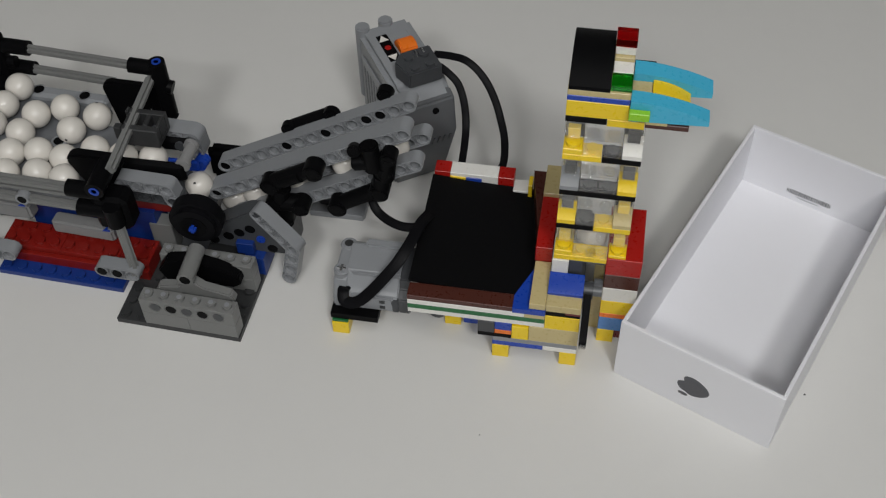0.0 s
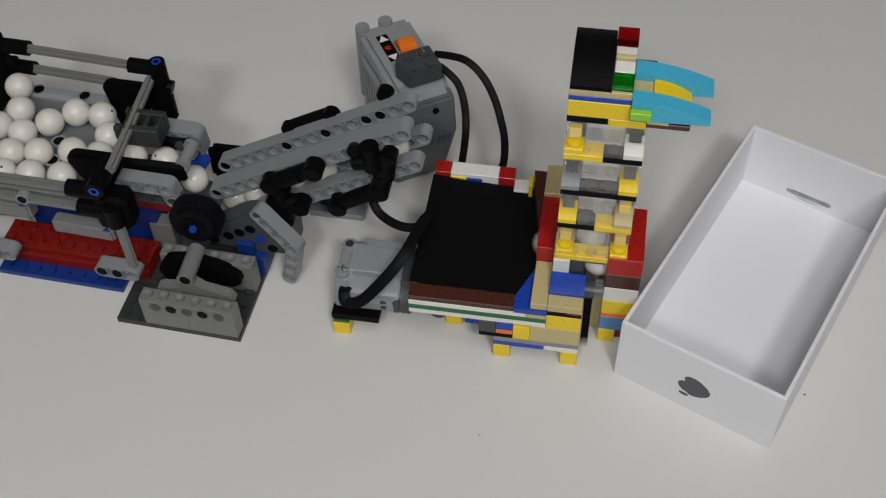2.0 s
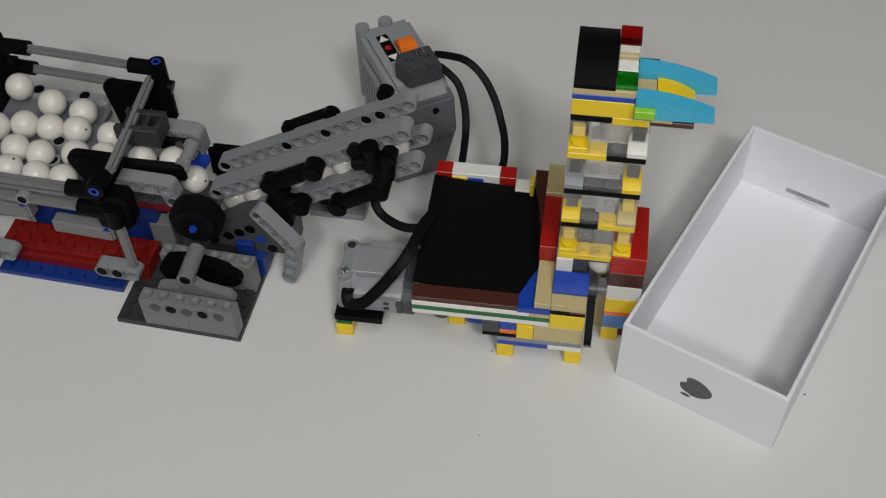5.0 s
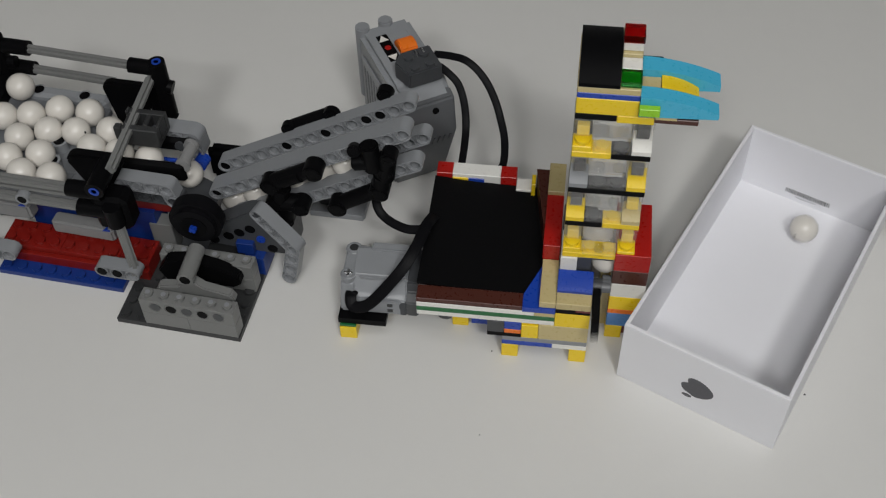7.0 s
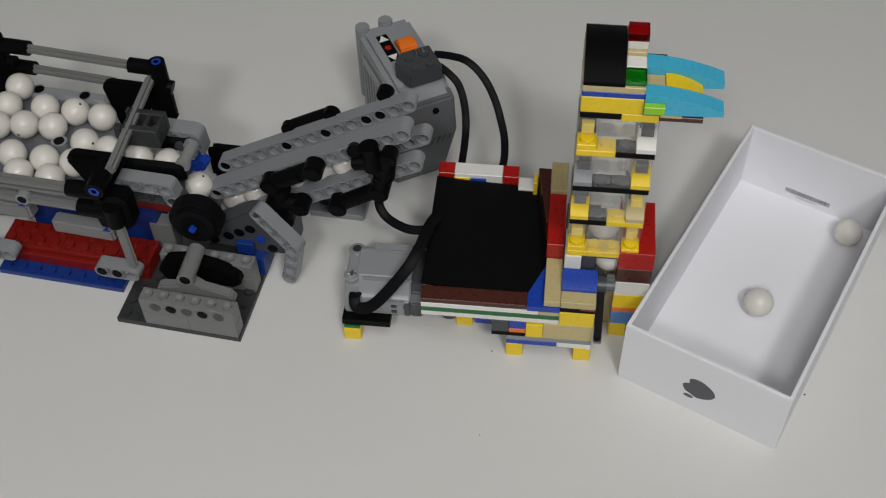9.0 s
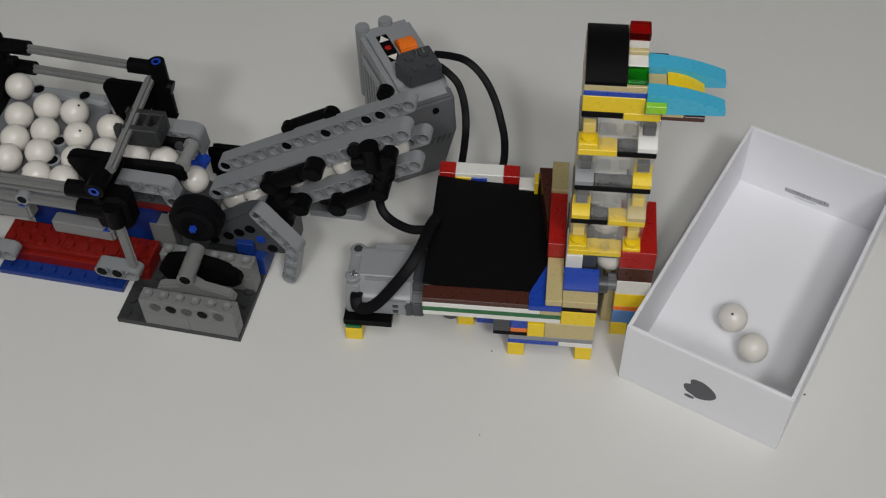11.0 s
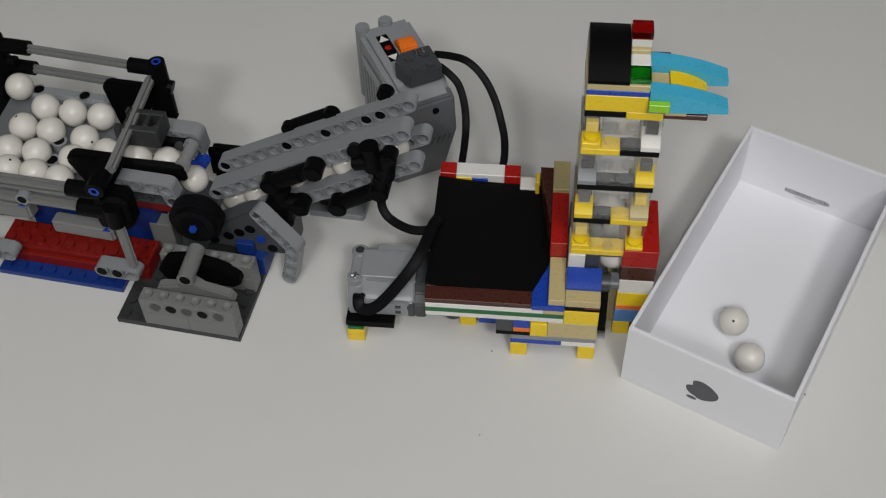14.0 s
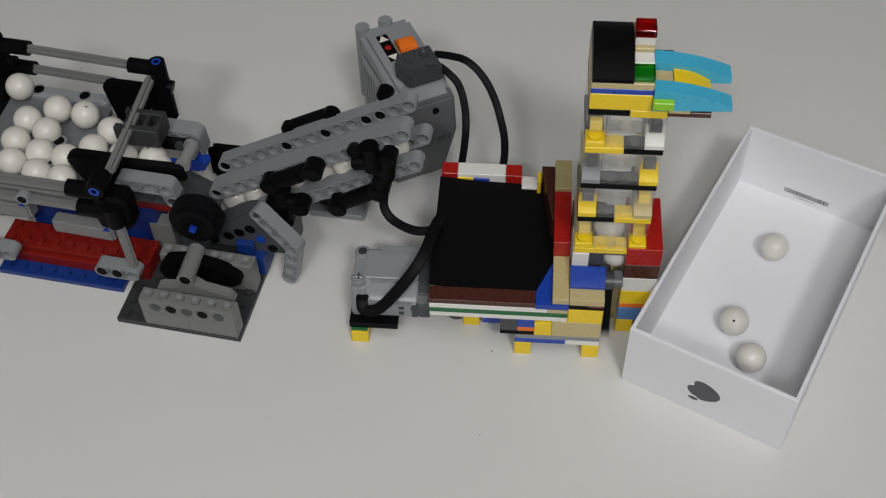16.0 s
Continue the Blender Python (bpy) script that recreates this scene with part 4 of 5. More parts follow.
# ---- the open white box ----
BW, BL, BH = 78.1, 148.5, 40.4
card_box = thing("card_box", "open white card box with a grey mark on its front", "box")
T = 1.9
for nm, q in (("bottom", (0.2, BW - 0.2, 0.2, BL - 0.2, 0, 1.5)), ("front_wall", (0, BW, 0, T, 0, BH)), ("back_wall", (0, BW, BL - T, BL, 0, BH)),
              ("side_wall", (0, T, T, BL - T, 0, BH)), ("side_wall", (BW - T, BW, T, BL - T, 0, BH))):
    part(nm, bx(bmesh.new(), *q, 0.25), CARD, card_box)
bm = bmesh.new()
o = []
for i in range(48):
    a = 2 * math.pi * i / 48
    bite = 1 - 0.34 * math.exp(-((a - 2.75) / 0.30) ** 2) - 0.10 * math.exp(-((a - 4.2) / 0.25) ** 2)
    o.append((38.6 + 7.4 * math.cos(a) * bite * (1 + 0.06 * math.cos(2 * a)), 18.2 + (6.6 - 0.9 * math.cos(a)) * math.sin(a) * bite))
prism(bm, o, "y", -0.12, 0.05)
part("printed_mark", bm, PRINT, card_box, "plain grey rounded printed mark")
bm = bmesh.new()
prism(bm, [(34.6 + 2.4 * math.cos(a), 10.4 + 1.1 * math.sin(a)) for a in [2 * math.pi * i / 20 for i in range(20)]], "y", -0.12, 0.05)
part("printed_mark", bm, PRINT, card_box)
bm = bmesh.new()
x = 26.0
rnd = random.Random(4)
while x < 50:
    w = rnd.choice((0.3, 0.45, 0.7))
    bx(bm, x, x + w, BL - T - 0.1, BL - T + 0.02, 6.1, 9.0, 0)
    x += w + rnd.choice((0.3, 0.4, 0.6))
part("barcode", bm, INK, card_box, "small black barcode")
bm = bmesh.new()
for k in range(9):
    bx(bm, 32 + 1.3 * k, 32.8 + 1.3 * k, BL - T - 0.1, BL - T + 0.02, 4.5, 4.85, 0)
part("barcode_text", bm, INK, card_box)

# ---- balls ----
BALL = mesh_of(ball_bm(7.1, 4), "ball", BALLMAT, True)
PINHOLE = bmesh.new()
cyl(PINHOLE, (0, 0, 7.0), (0, 0, 7.16), 0.65, seg=12)
PINHOLE = mesh_of(PINHOLE, "mould_mark", INK, False)


def ball(label, group):
    ob = new("ball", BALL)
    tagged(ob, label, "ball", group)
    mk = new("mould_mark", PINHOLE)
    mk.parent = ob
    return ob


BIN_ROWS = [
    [(0, -257.4, 86.0, 62.2), (0.5, -257.3, 86.0, 62.2), (1, -257.8, 86.0, 62.2), (2, -257.6, 86.0, 62.2), (2.5, -257.2, 86.0, 62.2), (3, -257.4, 86.0, 62.2), (4, -257.4, 86.0, 62.2), (6.5, -257.2, 86.0, 62.2), (7, -256.9, 86.0, 62.2), (7.5, -257.2, 86.0, 62.2), (8, -257.2, 86.0, 62.2), (8.5, -257.1, 86.0, 62.2), (9, -257.2, 86.0, 62.2), (11.5, -257.4, 86.0, 62.2), (12.5, -257.4, 86.0, 62.2), (13, -257.2, 86.0, 62.2), (13.5, -257.4, 86.0, 62.2), (14, -257.4, 86.0, 62.2), (15, -257.4, 86.0, 62.2), (15.5, -257.4, 86.0, 62.2), (16, -257.3, 86.0, 62.2)],
    [(0, -259.7, 72.4, 62.2), (0.5, -256.2, 72.2, 62.2), (1, -254.0, 71.5, 62.2), (2, -249.8, 69.7, 62.2), (2.5, -236.9, 74.0, 62.2), (3, -237.7, 76.8, 62.2), (4, -222.3, 72.4, 62.2), (6.5, -211.5, 72.6, 62.2), (7, -214.4, 72.7, 62.2), (7.5, -215.3, 72.3, 62.2), (8, -214.2, 70.7, 62.2), (8.5, -209.9, 70.6, 62.2), (9, -207.0, 70.7, 62.2), (11.5, -198.9, 62.4, 62.2), (12.5, -199.1, 61.7, 62.2), (13, -198.0, 67.3, 61.4), (13.5, -200.0, 53.0, 62.2), (14, -195.9, 47.3, 62.2), (15, -194.8, 44.8, 62.2), (15.5, -194.1, 49.1, 61.4), (16, -188.8, 48.5, 59.8)],
    [(0, -240.9, 67.8, 62.2), (0.5, -238.9, 67.5, 62.2), (1, -236.8, 65.8, 62.2), (2, -231.9, 63.2, 62.2), (2.5, -227.6, 59.1, 62.2), (3, -232.5, 64.0, 62.2), (4, -229.5, 58.9, 62.2), (6.5, -231.0, 60.8, 62.2), (7, -230.1, 57.5, 62.2), (7.5, -229.4, 57.2, 62.2), (8, -229.4, 58.0, 62.2), (8.5, -228.5, 58.6, 62.2), (9, -229.2, 60.7, 62.2), (11.5, -211.4, 55.5, 62.2), (12.5, -211.5, 55.5, 62.2), (13, -208.7, 57.4, 62.2), (13.5, -213.4, 57.4, 62.2), (14, -210.1, 54.5, 62.2), (15, -206.7, 51.7, 62.2), (15.5, -208.5, 53.7, 62.2), (16, -203.7, 49.0, 62.2)],
    [(0, -228.1, 74.2, 62.2), (0.5, -227.4, 75.8, 62.2), (1, -225.4, 73.6, 62.2), (2, -221.2, 71.9, 62.2), (2.5, -222.0, 71.8, 62.2), (3, -221.2, 71.9, 62.2), (4, -215.8, 60.2, 62.2), (6.5, -217.2, 60.0, 62.2), (7, -216.4, 59.0, 62.2), (7.5, -204.9, 50.2, 62.2), (8, -194.7, 45.5, 62.2), (8.5, -194.2, 45.5, 62.2), (9, -195.7, 49.1, 62.2), (11.5, -182.5, 51.0, 57.9), (12.5, -182.5, 49.6, 58.3), (13, -181.0, 48.2, 58.3), (13.5, -168.3, 53.6, 54.2), (14, -169.0, 53.4, 54.2), (15, -168.6, 53.5, 54.2), (15.5, -167.4, 54.8, 54.2)],
    [(0, -209.7, 70.7, 62.2), (0.5, -207.3, 70.8, 62.2), (1, -200.0, 63.0, 62.2), (2, -199.0, 58.5, 62.2), (2.5, -200.2, 58.7, 62.2), (3, -199.7, 58.8, 62.2), (4, -180.5, 48.6, 57.9), (6.5, -180.1, 52.3, 57.2), (7, -177.1, 50.9, 56.9), (7.5, -168.9, 53.3, 54.2), (8, -168.8, 53.3, 54.2), (8.5, -168.1, 53.7, 53.9), (9, -168.4, 52.6, 54.1)],
    [(0, -219.1, 59.5, 62.2), (0.5, -215.6, 59.7, 62.2), (1, -213.2, 67.3, 62.2), (2, -207.4, 71.6, 62.2), (2.5, -207.6, 70.9, 62.2), (3, -207.1, 71.0, 62.2), (4, -196.7, 58.7, 61.9), (6.5, -200.3, 60.3, 62.2), (7, -199.5, 61.9, 62.2), (7.5, -204.3, 64.0, 62.2), (8, -209.2, 50.6, 62.2), (8.5, -207.7, 48.4, 62.2), (9, -209.2, 52.2, 62.2), (11.5, -195.8, 47.3, 62.2), (12.5, -196.1, 47.3, 62.2), (13, -194.6, 45.8, 62.2), (13.5, -181.7, 50.4, 57.6), (14, -182.3, 49.8, 58.1), (15, -181.9, 49.9, 58.3), (15.5, -180.4, 50.2, 57.6), (16, -175.3, 51.5, 56.8)],
    [(0, -260.3, 58.6, 62.2), (0.5, -257.8, 56.9, 62.2), (1, -257.8, 56.9, 62.2), (2, -242.6, 54.5, 62.2), (2.5, -242.6, 60.6, 62.2), (3, -247.1, 66.7, 62.2), (4, -236.5, 73.7, 62.2), (6.5, -235.4, 77.6, 62.2), (7, -230.4, 73.0, 62.2), (7.5, -229.5, 72.8, 62.2), (8, -229.3, 72.5, 62.2), (8.5, -224.7, 71.9, 62.2), (9, -221.9, 72.4, 62.2), (11.5, -222.1, 71.7, 62.2), (12.5, -210.1, 72.0, 62.2), (13, -210.2, 73.8, 62.2), (13.5, -207.5, 70.5, 62.2), (14, -207.6, 70.9, 62.2), (15, -207.1, 71.0, 62.2), (15.5, -197.8, 62.4, 62.2), (16, -198.9, 61.9, 62.2)],
    [(0, -243.7, 54.3, 62.2), (0.5, -241.1, 53.9, 62.2), (1, -241.4, 52.8, 62.2), (2, -242.9, 40.7, 62.2), (2.5, -245.2, 47.0, 62.2), (3, -242.5, 42.7, 62.2), (4, -242.1, 40.3, 62.2), (6.5, -241.0, 50.1, 62.2), (7, -243.1, 51.2, 62.2), (7.5, -243.1, 52.8, 62.2), (8, -242.0, 52.5, 62.2), (8.5, -242.2, 57.2, 62.2), (9, -243.9, 60.0, 62.2), (11.5, -230.4, 56.7, 62.2), (12.5, -230.7, 58.7, 62.2), (13, -228.9, 58.0, 62.2), (13.5, -228.4, 57.3, 62.2), (14, -229.0, 57.6, 62.2), (15, -231.3, 62.1, 62.2), (15.5, -230.8, 55.6, 62.2), (16, -230.9, 57.0, 62.2)],
    [(0, -243.0, 40.5, 62.2), (0.5, -243.1, 40.2, 62.2), (1, -244.8, 39.4, 62.2), (2, -241.4, 27.0, 62.2), (2.5, -238.9, 33.7, 62.2), (3, -239.2, 29.3, 62.2), (4, -238.3, 27.0, 62.2), (6.5, -241.9, 36.3, 62.2), (7, -243.2, 37.4, 62.2), (7.5, -241.0, 39.2, 62.2), (8, -243.8, 38.5, 62.2), (8.5, -243.6, 43.5, 62.2), (9, -241.8, 39.8, 62.2), (11.5, -243.1, 35.2, 62.2), (12.5, -238.4, 30.8, 62.2), (13, -239.8, 30.8, 62.2), (13.5, -239.5, 30.2, 62.2), (14, -240.0, 29.7, 62.2), (15, -239.6, 30.5, 62.2), (15.5, -239.5, 29.9, 62.2), (16, -239.9, 34.7, 62.2)],
    [(0, -229.5, 43.0, 62.2), (0.5, -230.3, 45.3, 62.2), (1, -229.9, 42.2, 62.2), (2, -229.2, 42.5, 62.2), (2.5, -231.4, 45.9, 62.2), (3, -228.7, 42.4, 62.2), (4, -228.4, 41.9, 62.2), (6.5, -227.5, 40.9, 62.2), (7, -228.1, 41.7, 62.2), (7.5, -227.3, 40.2, 62.2), (8, -230.1, 43.3, 62.2), (8.5, -227.2, 42.0, 62.2), (9, -224.7, 38.7, 62.2), (11.5, -229.3, 43.0, 62.2), (12.5, -228.0, 41.9, 62.2), (13, -228.5, 42.5, 62.2), (13.5, -228.5, 41.8, 62.2), (14, -230.2, 42.3, 62.2), (15, -228.3, 42.2, 62.2), (15.5, -228.4, 42.0, 62.2), (16, -228.5, 42.5, 62.2)],
    [(0, -215.5, 40.5, 62.2), (0.5, -215.0, 40.0, 62.2), (1, -203.5, 47.9, 62.2), (2, -198.9, 44.7, 62.2), (2.5, -198.2, 45.1, 62.2), (3, -197.9, 45.1, 62.2), (4, -197.8, 43.6, 62.2), (6.5, -193.3, 48.2, 61.4), (7, -190.8, 49.2, 60.9), (7.5, -182.7, 51.8, 58.0), (8, -182.5, 51.9, 58.1), (8.5, -181.7, 51.4, 57.9), (9, -182.0, 50.3, 57.9), (11.5, -168.9, 53.3, 54.2), (12.5, -169.2, 53.4, 54.2)],
    [(0, -202.4, 48.2, 62.2), (0.5, -203.7, 47.9, 62.2), (1, -189.8, 49.6, 60.6), (2, -184.7, 50.3, 59.1), (2.5, -185.3, 50.0, 59.3), (3, -185.1, 50.1, 59.3), (4, -166.8, 54.7, 53.0), (6.5, -166.5, 54.9, 53.8)],
    [(0, -240.2, 27.0, 62.2), (0.5, -239.1, 27.0, 62.2), (1, -238.8, 27.0, 62.2), (2, -227.6, 28.1, 62.2), (2.5, -223.5, 28.0, 62.2), (3, -224.6, 29.2, 62.2), (4, -224.6, 28.7, 62.2), (6.5, -225.9, 27.2, 62.2), (7, -232.5, 28.6, 62.2), (7.5, -234.5, 27.0, 62.2), (8, -233.8, 27.4, 62.2), (8.5, -233.1, 27.4, 62.2), (9, -233.9, 28.4, 62.2), (11.5, -223.4, 28.0, 62.2), (12.5, -223.6, 28.9, 62.2), (13, -223.9, 28.9, 62.2), (13.5, -223.2, 29.0, 62.2), (14, -226.2, 29.1, 62.2), (15, -224.8, 28.9, 62.2), (15.5, -225.8, 28.5, 62.2), (16, -225.1, 29.2, 62.2)],
    [(0, -224.7, 29.5, 62.2), (0.5, -226.3, 32.1, 62.2), (1, -225.2, 29.3, 62.2), (2, -212.0, 28.9, 62.2), (2.5, -209.7, 27.7, 62.2), (3, -210.9, 27.4, 62.2), (4, -210.9, 27.4, 62.2), (6.5, -211.6, 27.9, 62.2), (7, -217.2, 28.0, 62.2), (7.5, -220.7, 27.1, 62.2), (8, -220.0, 28.3, 62.2), (8.5, -217.8, 27.0, 62.2), (9, -217.4, 27.0, 62.2), (11.5, -209.6, 27.0, 62.2), (12.5, -209.9, 27.4, 62.2), (13, -210.1, 27.4, 62.2), (13.5, -209.5, 27.5, 62.2), (14, -212.6, 27.0, 62.2), (15, -209.4, 27.0, 62.2), (15.5, -212.1, 27.0, 62.2), (16, -211.4, 27.4, 62.2)],
    [(0, -210.5, 27.7, 62.2), (0.5, -210.3, 27.0, 62.2), (1, -215.6, 39.2, 62.2), (2, -213.0, 45.5, 62.2), (2.5, -215.2, 40.3, 62.2), (3, -212.5, 41.1, 62.2), (4, -212.3, 41.2, 62.2), (6.5, -208.6, 49.2, 62.2), (7, -204.6, 49.1, 62.2), (7.5, -208.7, 33.9, 62.2), (8, -207.7, 34.6, 62.2), (8.5, -206.3, 34.6, 62.2), (9, -209.6, 38.4, 62.2), (11.5, -209.6, 40.8, 62.2), (12.5, -211.2, 41.2, 62.2), (13, -211.2, 41.2, 62.2), (13.5, -211.2, 41.1, 62.2), (14, -210.9, 40.7, 62.2), (15, -214.0, 40.0, 62.2), (15.5, -213.2, 40.8, 62.2), (16, -214.8, 40.8, 62.2)],
    [(0, -188.6, 48.1, 60.1), (0.5, -190.0, 49.7, 60.6), (1, -177.2, 55.3, 56.4), (2, -169.9, 53.2, 54.2), (2.5, -169.9, 53.2, 54.2), (3, -169.9, 53.2, 54.2)],
    [(0, -175.4, 52.1, 56.6), (0.5, -176.6, 53.0, 56.6)],
    [(0, -277.0, 30.0, 62.2), (0.5, -277.0, 30.0, 62.2), (1, -277.0, 30.0, 62.2), (2, -277.0, 30.0, 62.2), (2.5, -277.0, 30.0, 62.2), (3, -277.0, 30.0, 62.2), (4, -277.0, 30.0, 62.2), (6.5, -277.0, 30.0, 62.2), (7, -277.0, 30.0, 62.2), (7.5, -277.0, 30.0, 62.2), (8, -277.0, 30.0, 62.2), (8.5, -277.0, 30.0, 62.2), (9, -277.0, 30.0, 62.2), (11.5, -277.0, 30.0, 62.2), (12.5, -243.1, 43.7, 62.2), (13, -244.0, 44.0, 62.2), (13.5, -243.2, 43.5, 62.2), (14, -244.8, 42.7, 62.2), (15, -244.0, 47.2, 62.2), (15.5, -242.3, 45.7, 62.2), (16, -243.7, 48.7, 62.2)],
    [(0, -289.0, 39.5, 62.2), (0.5, -289.0, 39.5, 62.2), (1, -289.0, 39.5, 62.2), (2, -289.0, 39.5, 62.2), (2.5, -289.0, 39.5, 62.2), (3, -289.0, 39.5, 62.2), (4, -289.0, 39.5, 62.2), (6.5, -289.0, 39.5, 62.2), (7, -289.0, 39.5, 62.2), (7.5, -289.0, 39.5, 62.2), (8, -289.0, 39.5, 62.2), (8.5, -289.0, 39.5, 62.2), (9, -289.0, 39.5, 62.2), (11.5, -289.0, 39.5, 62.2), (12.5, -289.0, 39.5, 62.2), (13, -289.0, 39.5, 62.2), (13.5, -289.0, 39.5, 62.2), (14, -289.0, 39.5, 62.2), (15, -289.0, 39.5, 62.2), (15.5, -289.0, 39.5, 62.2), (16, -289.0, 39.5, 62.2)],
    [(0, -277.0, 49.0, 62.2), (0.5, -277.0, 49.0, 62.2), (1, -277.0, 49.0, 62.2), (2, -256.7, 57.7, 62.2), (2.5, -259.6, 68.1, 62.2), (3, -257.2, 57.2, 62.2), (4, -243.3, 58.8, 62.2), (6.5, -244.2, 64.9, 62.2), (7, -243.2, 67.0, 62.2), (7.5, -243.1, 66.6, 62.2), (8, -243.5, 68.2, 62.2), (8.5, -239.4, 70.7, 62.2), (9, -238.2, 73.1, 62.2), (11.5, -236.2, 73.7, 62.2), (12.5, -225.2, 72.5, 62.2), (13, -223.8, 71.8, 62.2), (13.5, -222.9, 71.9, 62.2), (14, -222.8, 71.6, 62.2), (15, -221.7, 72.0, 62.2), (15.5, -208.9, 70.7, 62.2), (16, -216.1, 71.0, 62.2)],
    [(0, -289.0, 58.5, 62.2), (0.5, -289.0, 58.5, 62.2), (1, -289.0, 58.5, 62.2), (2, -289.0, 58.5, 62.2), (2.5, -289.0, 58.5, 62.2), (3, -289.0, 58.5, 62.2), (4, -289.0, 58.5, 62.2), (6.5, -289.0, 58.5, 62.2), (7, -289.0, 58.5, 62.2), (7.5, -289.0, 58.5, 62.2), (8, -289.0, 58.5, 62.2), (8.5, -289.0, 58.5, 62.2), (9, -289.0, 58.5, 62.2), (11.5, -289.0, 58.5, 62.2), (12.5, -289.0, 58.5, 62.2), (13, -289.0, 58.5, 62.2), (13.5, -289.0, 58.5, 62.2), (14, -289.0, 58.5, 62.2), (15, -289.0, 58.5, 62.2), (15.5, -289.0, 58.5, 62.2), (16, -289.0, 58.5, 62.2)],
    [(0, -277.0, 68.0, 62.2), (0.5, -277.0, 68.0, 62.2), (1, -277.0, 68.0, 62.2), (2, -277.0, 68.0, 62.2), (2.5, -277.0, 68.0, 62.2), (3, -277.0, 68.0, 62.2), (4, -257.0, 56.7, 62.2), (6.5, -258.1, 58.4, 62.2), (7, -256.7, 64.2, 62.2), (7.5, -257.6, 66.5, 62.2), (8, -255.8, 52.8, 62.2), (8.5, -256.6, 57.9, 62.2), (9, -257.5, 57.7, 62.2), (11.5, -243.2, 49.0, 62.2), (12.5, -244.5, 58.6, 62.2), (13, -244.1, 58.6, 62.2), (13.5, -243.8, 57.9, 62.2), (14, -243.7, 58.3, 62.2), (15, -247.9, 65.3, 62.2), (15.5, -244.4, 63.3, 62.2), (16, -243.5, 63.3, 62.2)],
    [(0, -289.0, 77.5, 62.2), (0.5, -289.0, 77.5, 62.2), (1, -289.0, 77.5, 62.2), (2, -289.0, 77.5, 62.2), (2.5, -289.0, 77.5, 62.2), (3, -289.0, 77.5, 62.2), (4, -289.0, 77.5, 62.2), (6.5, -289.0, 77.5, 62.2), (7, -289.0, 77.5, 62.2), (7.5, -289.0, 77.5, 62.2), (8, -289.0, 77.5, 62.2), (8.5, -289.0, 77.5, 62.2), (9, -289.0, 77.5, 62.2), (11.5, -289.0, 77.5, 62.2), (12.5, -289.0, 77.5, 62.2), (13, -289.0, 77.5, 62.2), (13.5, -289.0, 77.5, 62.2), (14, -289.0, 77.5, 62.2), (15, -289.0, 77.5, 62.2), (15.5, -289.0, 77.5, 62.2), (16, -289.0, 77.5, 62.2)],
    [(0, -277.0, 86.0, 62.2), (0.5, -277.0, 86.0, 62.2), (1, -277.0, 86.0, 62.2), (2, -277.0, 86.0, 62.2), (2.5, -277.0, 86.0, 62.2), (3, -277.0, 86.0, 62.2), (4, -277.0, 86.0, 62.2), (6.5, -277.0, 86.0, 62.2), (7, -277.0, 86.0, 62.2), (7.5, -277.0, 86.0, 62.2), (8, -258.0, 67.5, 62.2), (8.5, -257.8, 72.2, 62.2), (9, -257.7, 72.2, 62.2), (11.5, -246.5, 64.5, 62.2), (12.5, -238.8, 74.4, 62.2), (13, -238.5, 73.8, 62.2), (13.5, -236.7, 72.6, 62.2), (14, -237.9, 73.1, 62.2), (15, -237.2, 74.6, 62.2), (15.5, -230.9, 70.4, 62.2), (16, -231.5, 72.9, 62.2)],
]


def chute_at(s, drop=-6.8):
    p = CHUTE @ Vector((s * MM, 0, drop * MM))
    return p.x / MM, p.y / MM, p.z / MM


def slot(k):
    return chute_at(95.5 - 14.2 * k)


LANDINGS = [
    [(0.5, -40.8, 54.4, 88), (0.6, -28.4, 56, 58), (0.7, 4.5, 38.5, 47), (0.8, 7.5, 39.3, 47), (0.9, -5.5, 44.9, 47), (1, -7.1, 49, 47), (1.1, 3.3, 50.6, 47),
     (1.2, 6.5, 51.1, 47), (1.5, 7.8, 51.6, 47), (1.7, 8.4, 49.2, 47), (1.9, 14, 39, 46), (2, 21.5, 35.8, 45), (2.1, 26, 35.5, 44)],
    [(3.4, -40.8, 54.4, 88), (3.5, -27.7, 55.4, 58), (3.6, 3.9, 41.3, 47), (3.75, 9.7, 40.1, 47), (3.85, 16.5, 35.4, 45), (3.95, 22, 35, 44)],
    [(6.5, -37.5, 53.5, 85), (6.6, -10.9, 43.2, 50), (6.7, 20.5, 37.4, 45), (6.8, 26, 36.5, 44)],
    [(9.4, -40.8, 54.4, 88), (9.5, -27.7, 55.4, 58), (9.6, 3.9, 41.3, 47), (9.8, 11.7, 42.1, 47), (10, 22, 38.4, 45), (10.1, 28, 38, 44)],
    [(12.5, -40.8, 54.4, 88), (12.6, -28.4, 56, 58), (12.7, 3.5, 40, 47), (12.85, 12, 46, 47), (13, 21.5, 42.5, 46), (13.1, 26, 40, 45), (13.2, 29, 39, 44)],
    [(15.4, -40.8, 54.4, 88), (15.5, -26.7, 54.4, 57), (15.6, 3.9, 41.3, 47), (15.75, 18, 41, 47), (15.85, 27, 40, 45), (15.95, 32.5, 39, 44)],
]
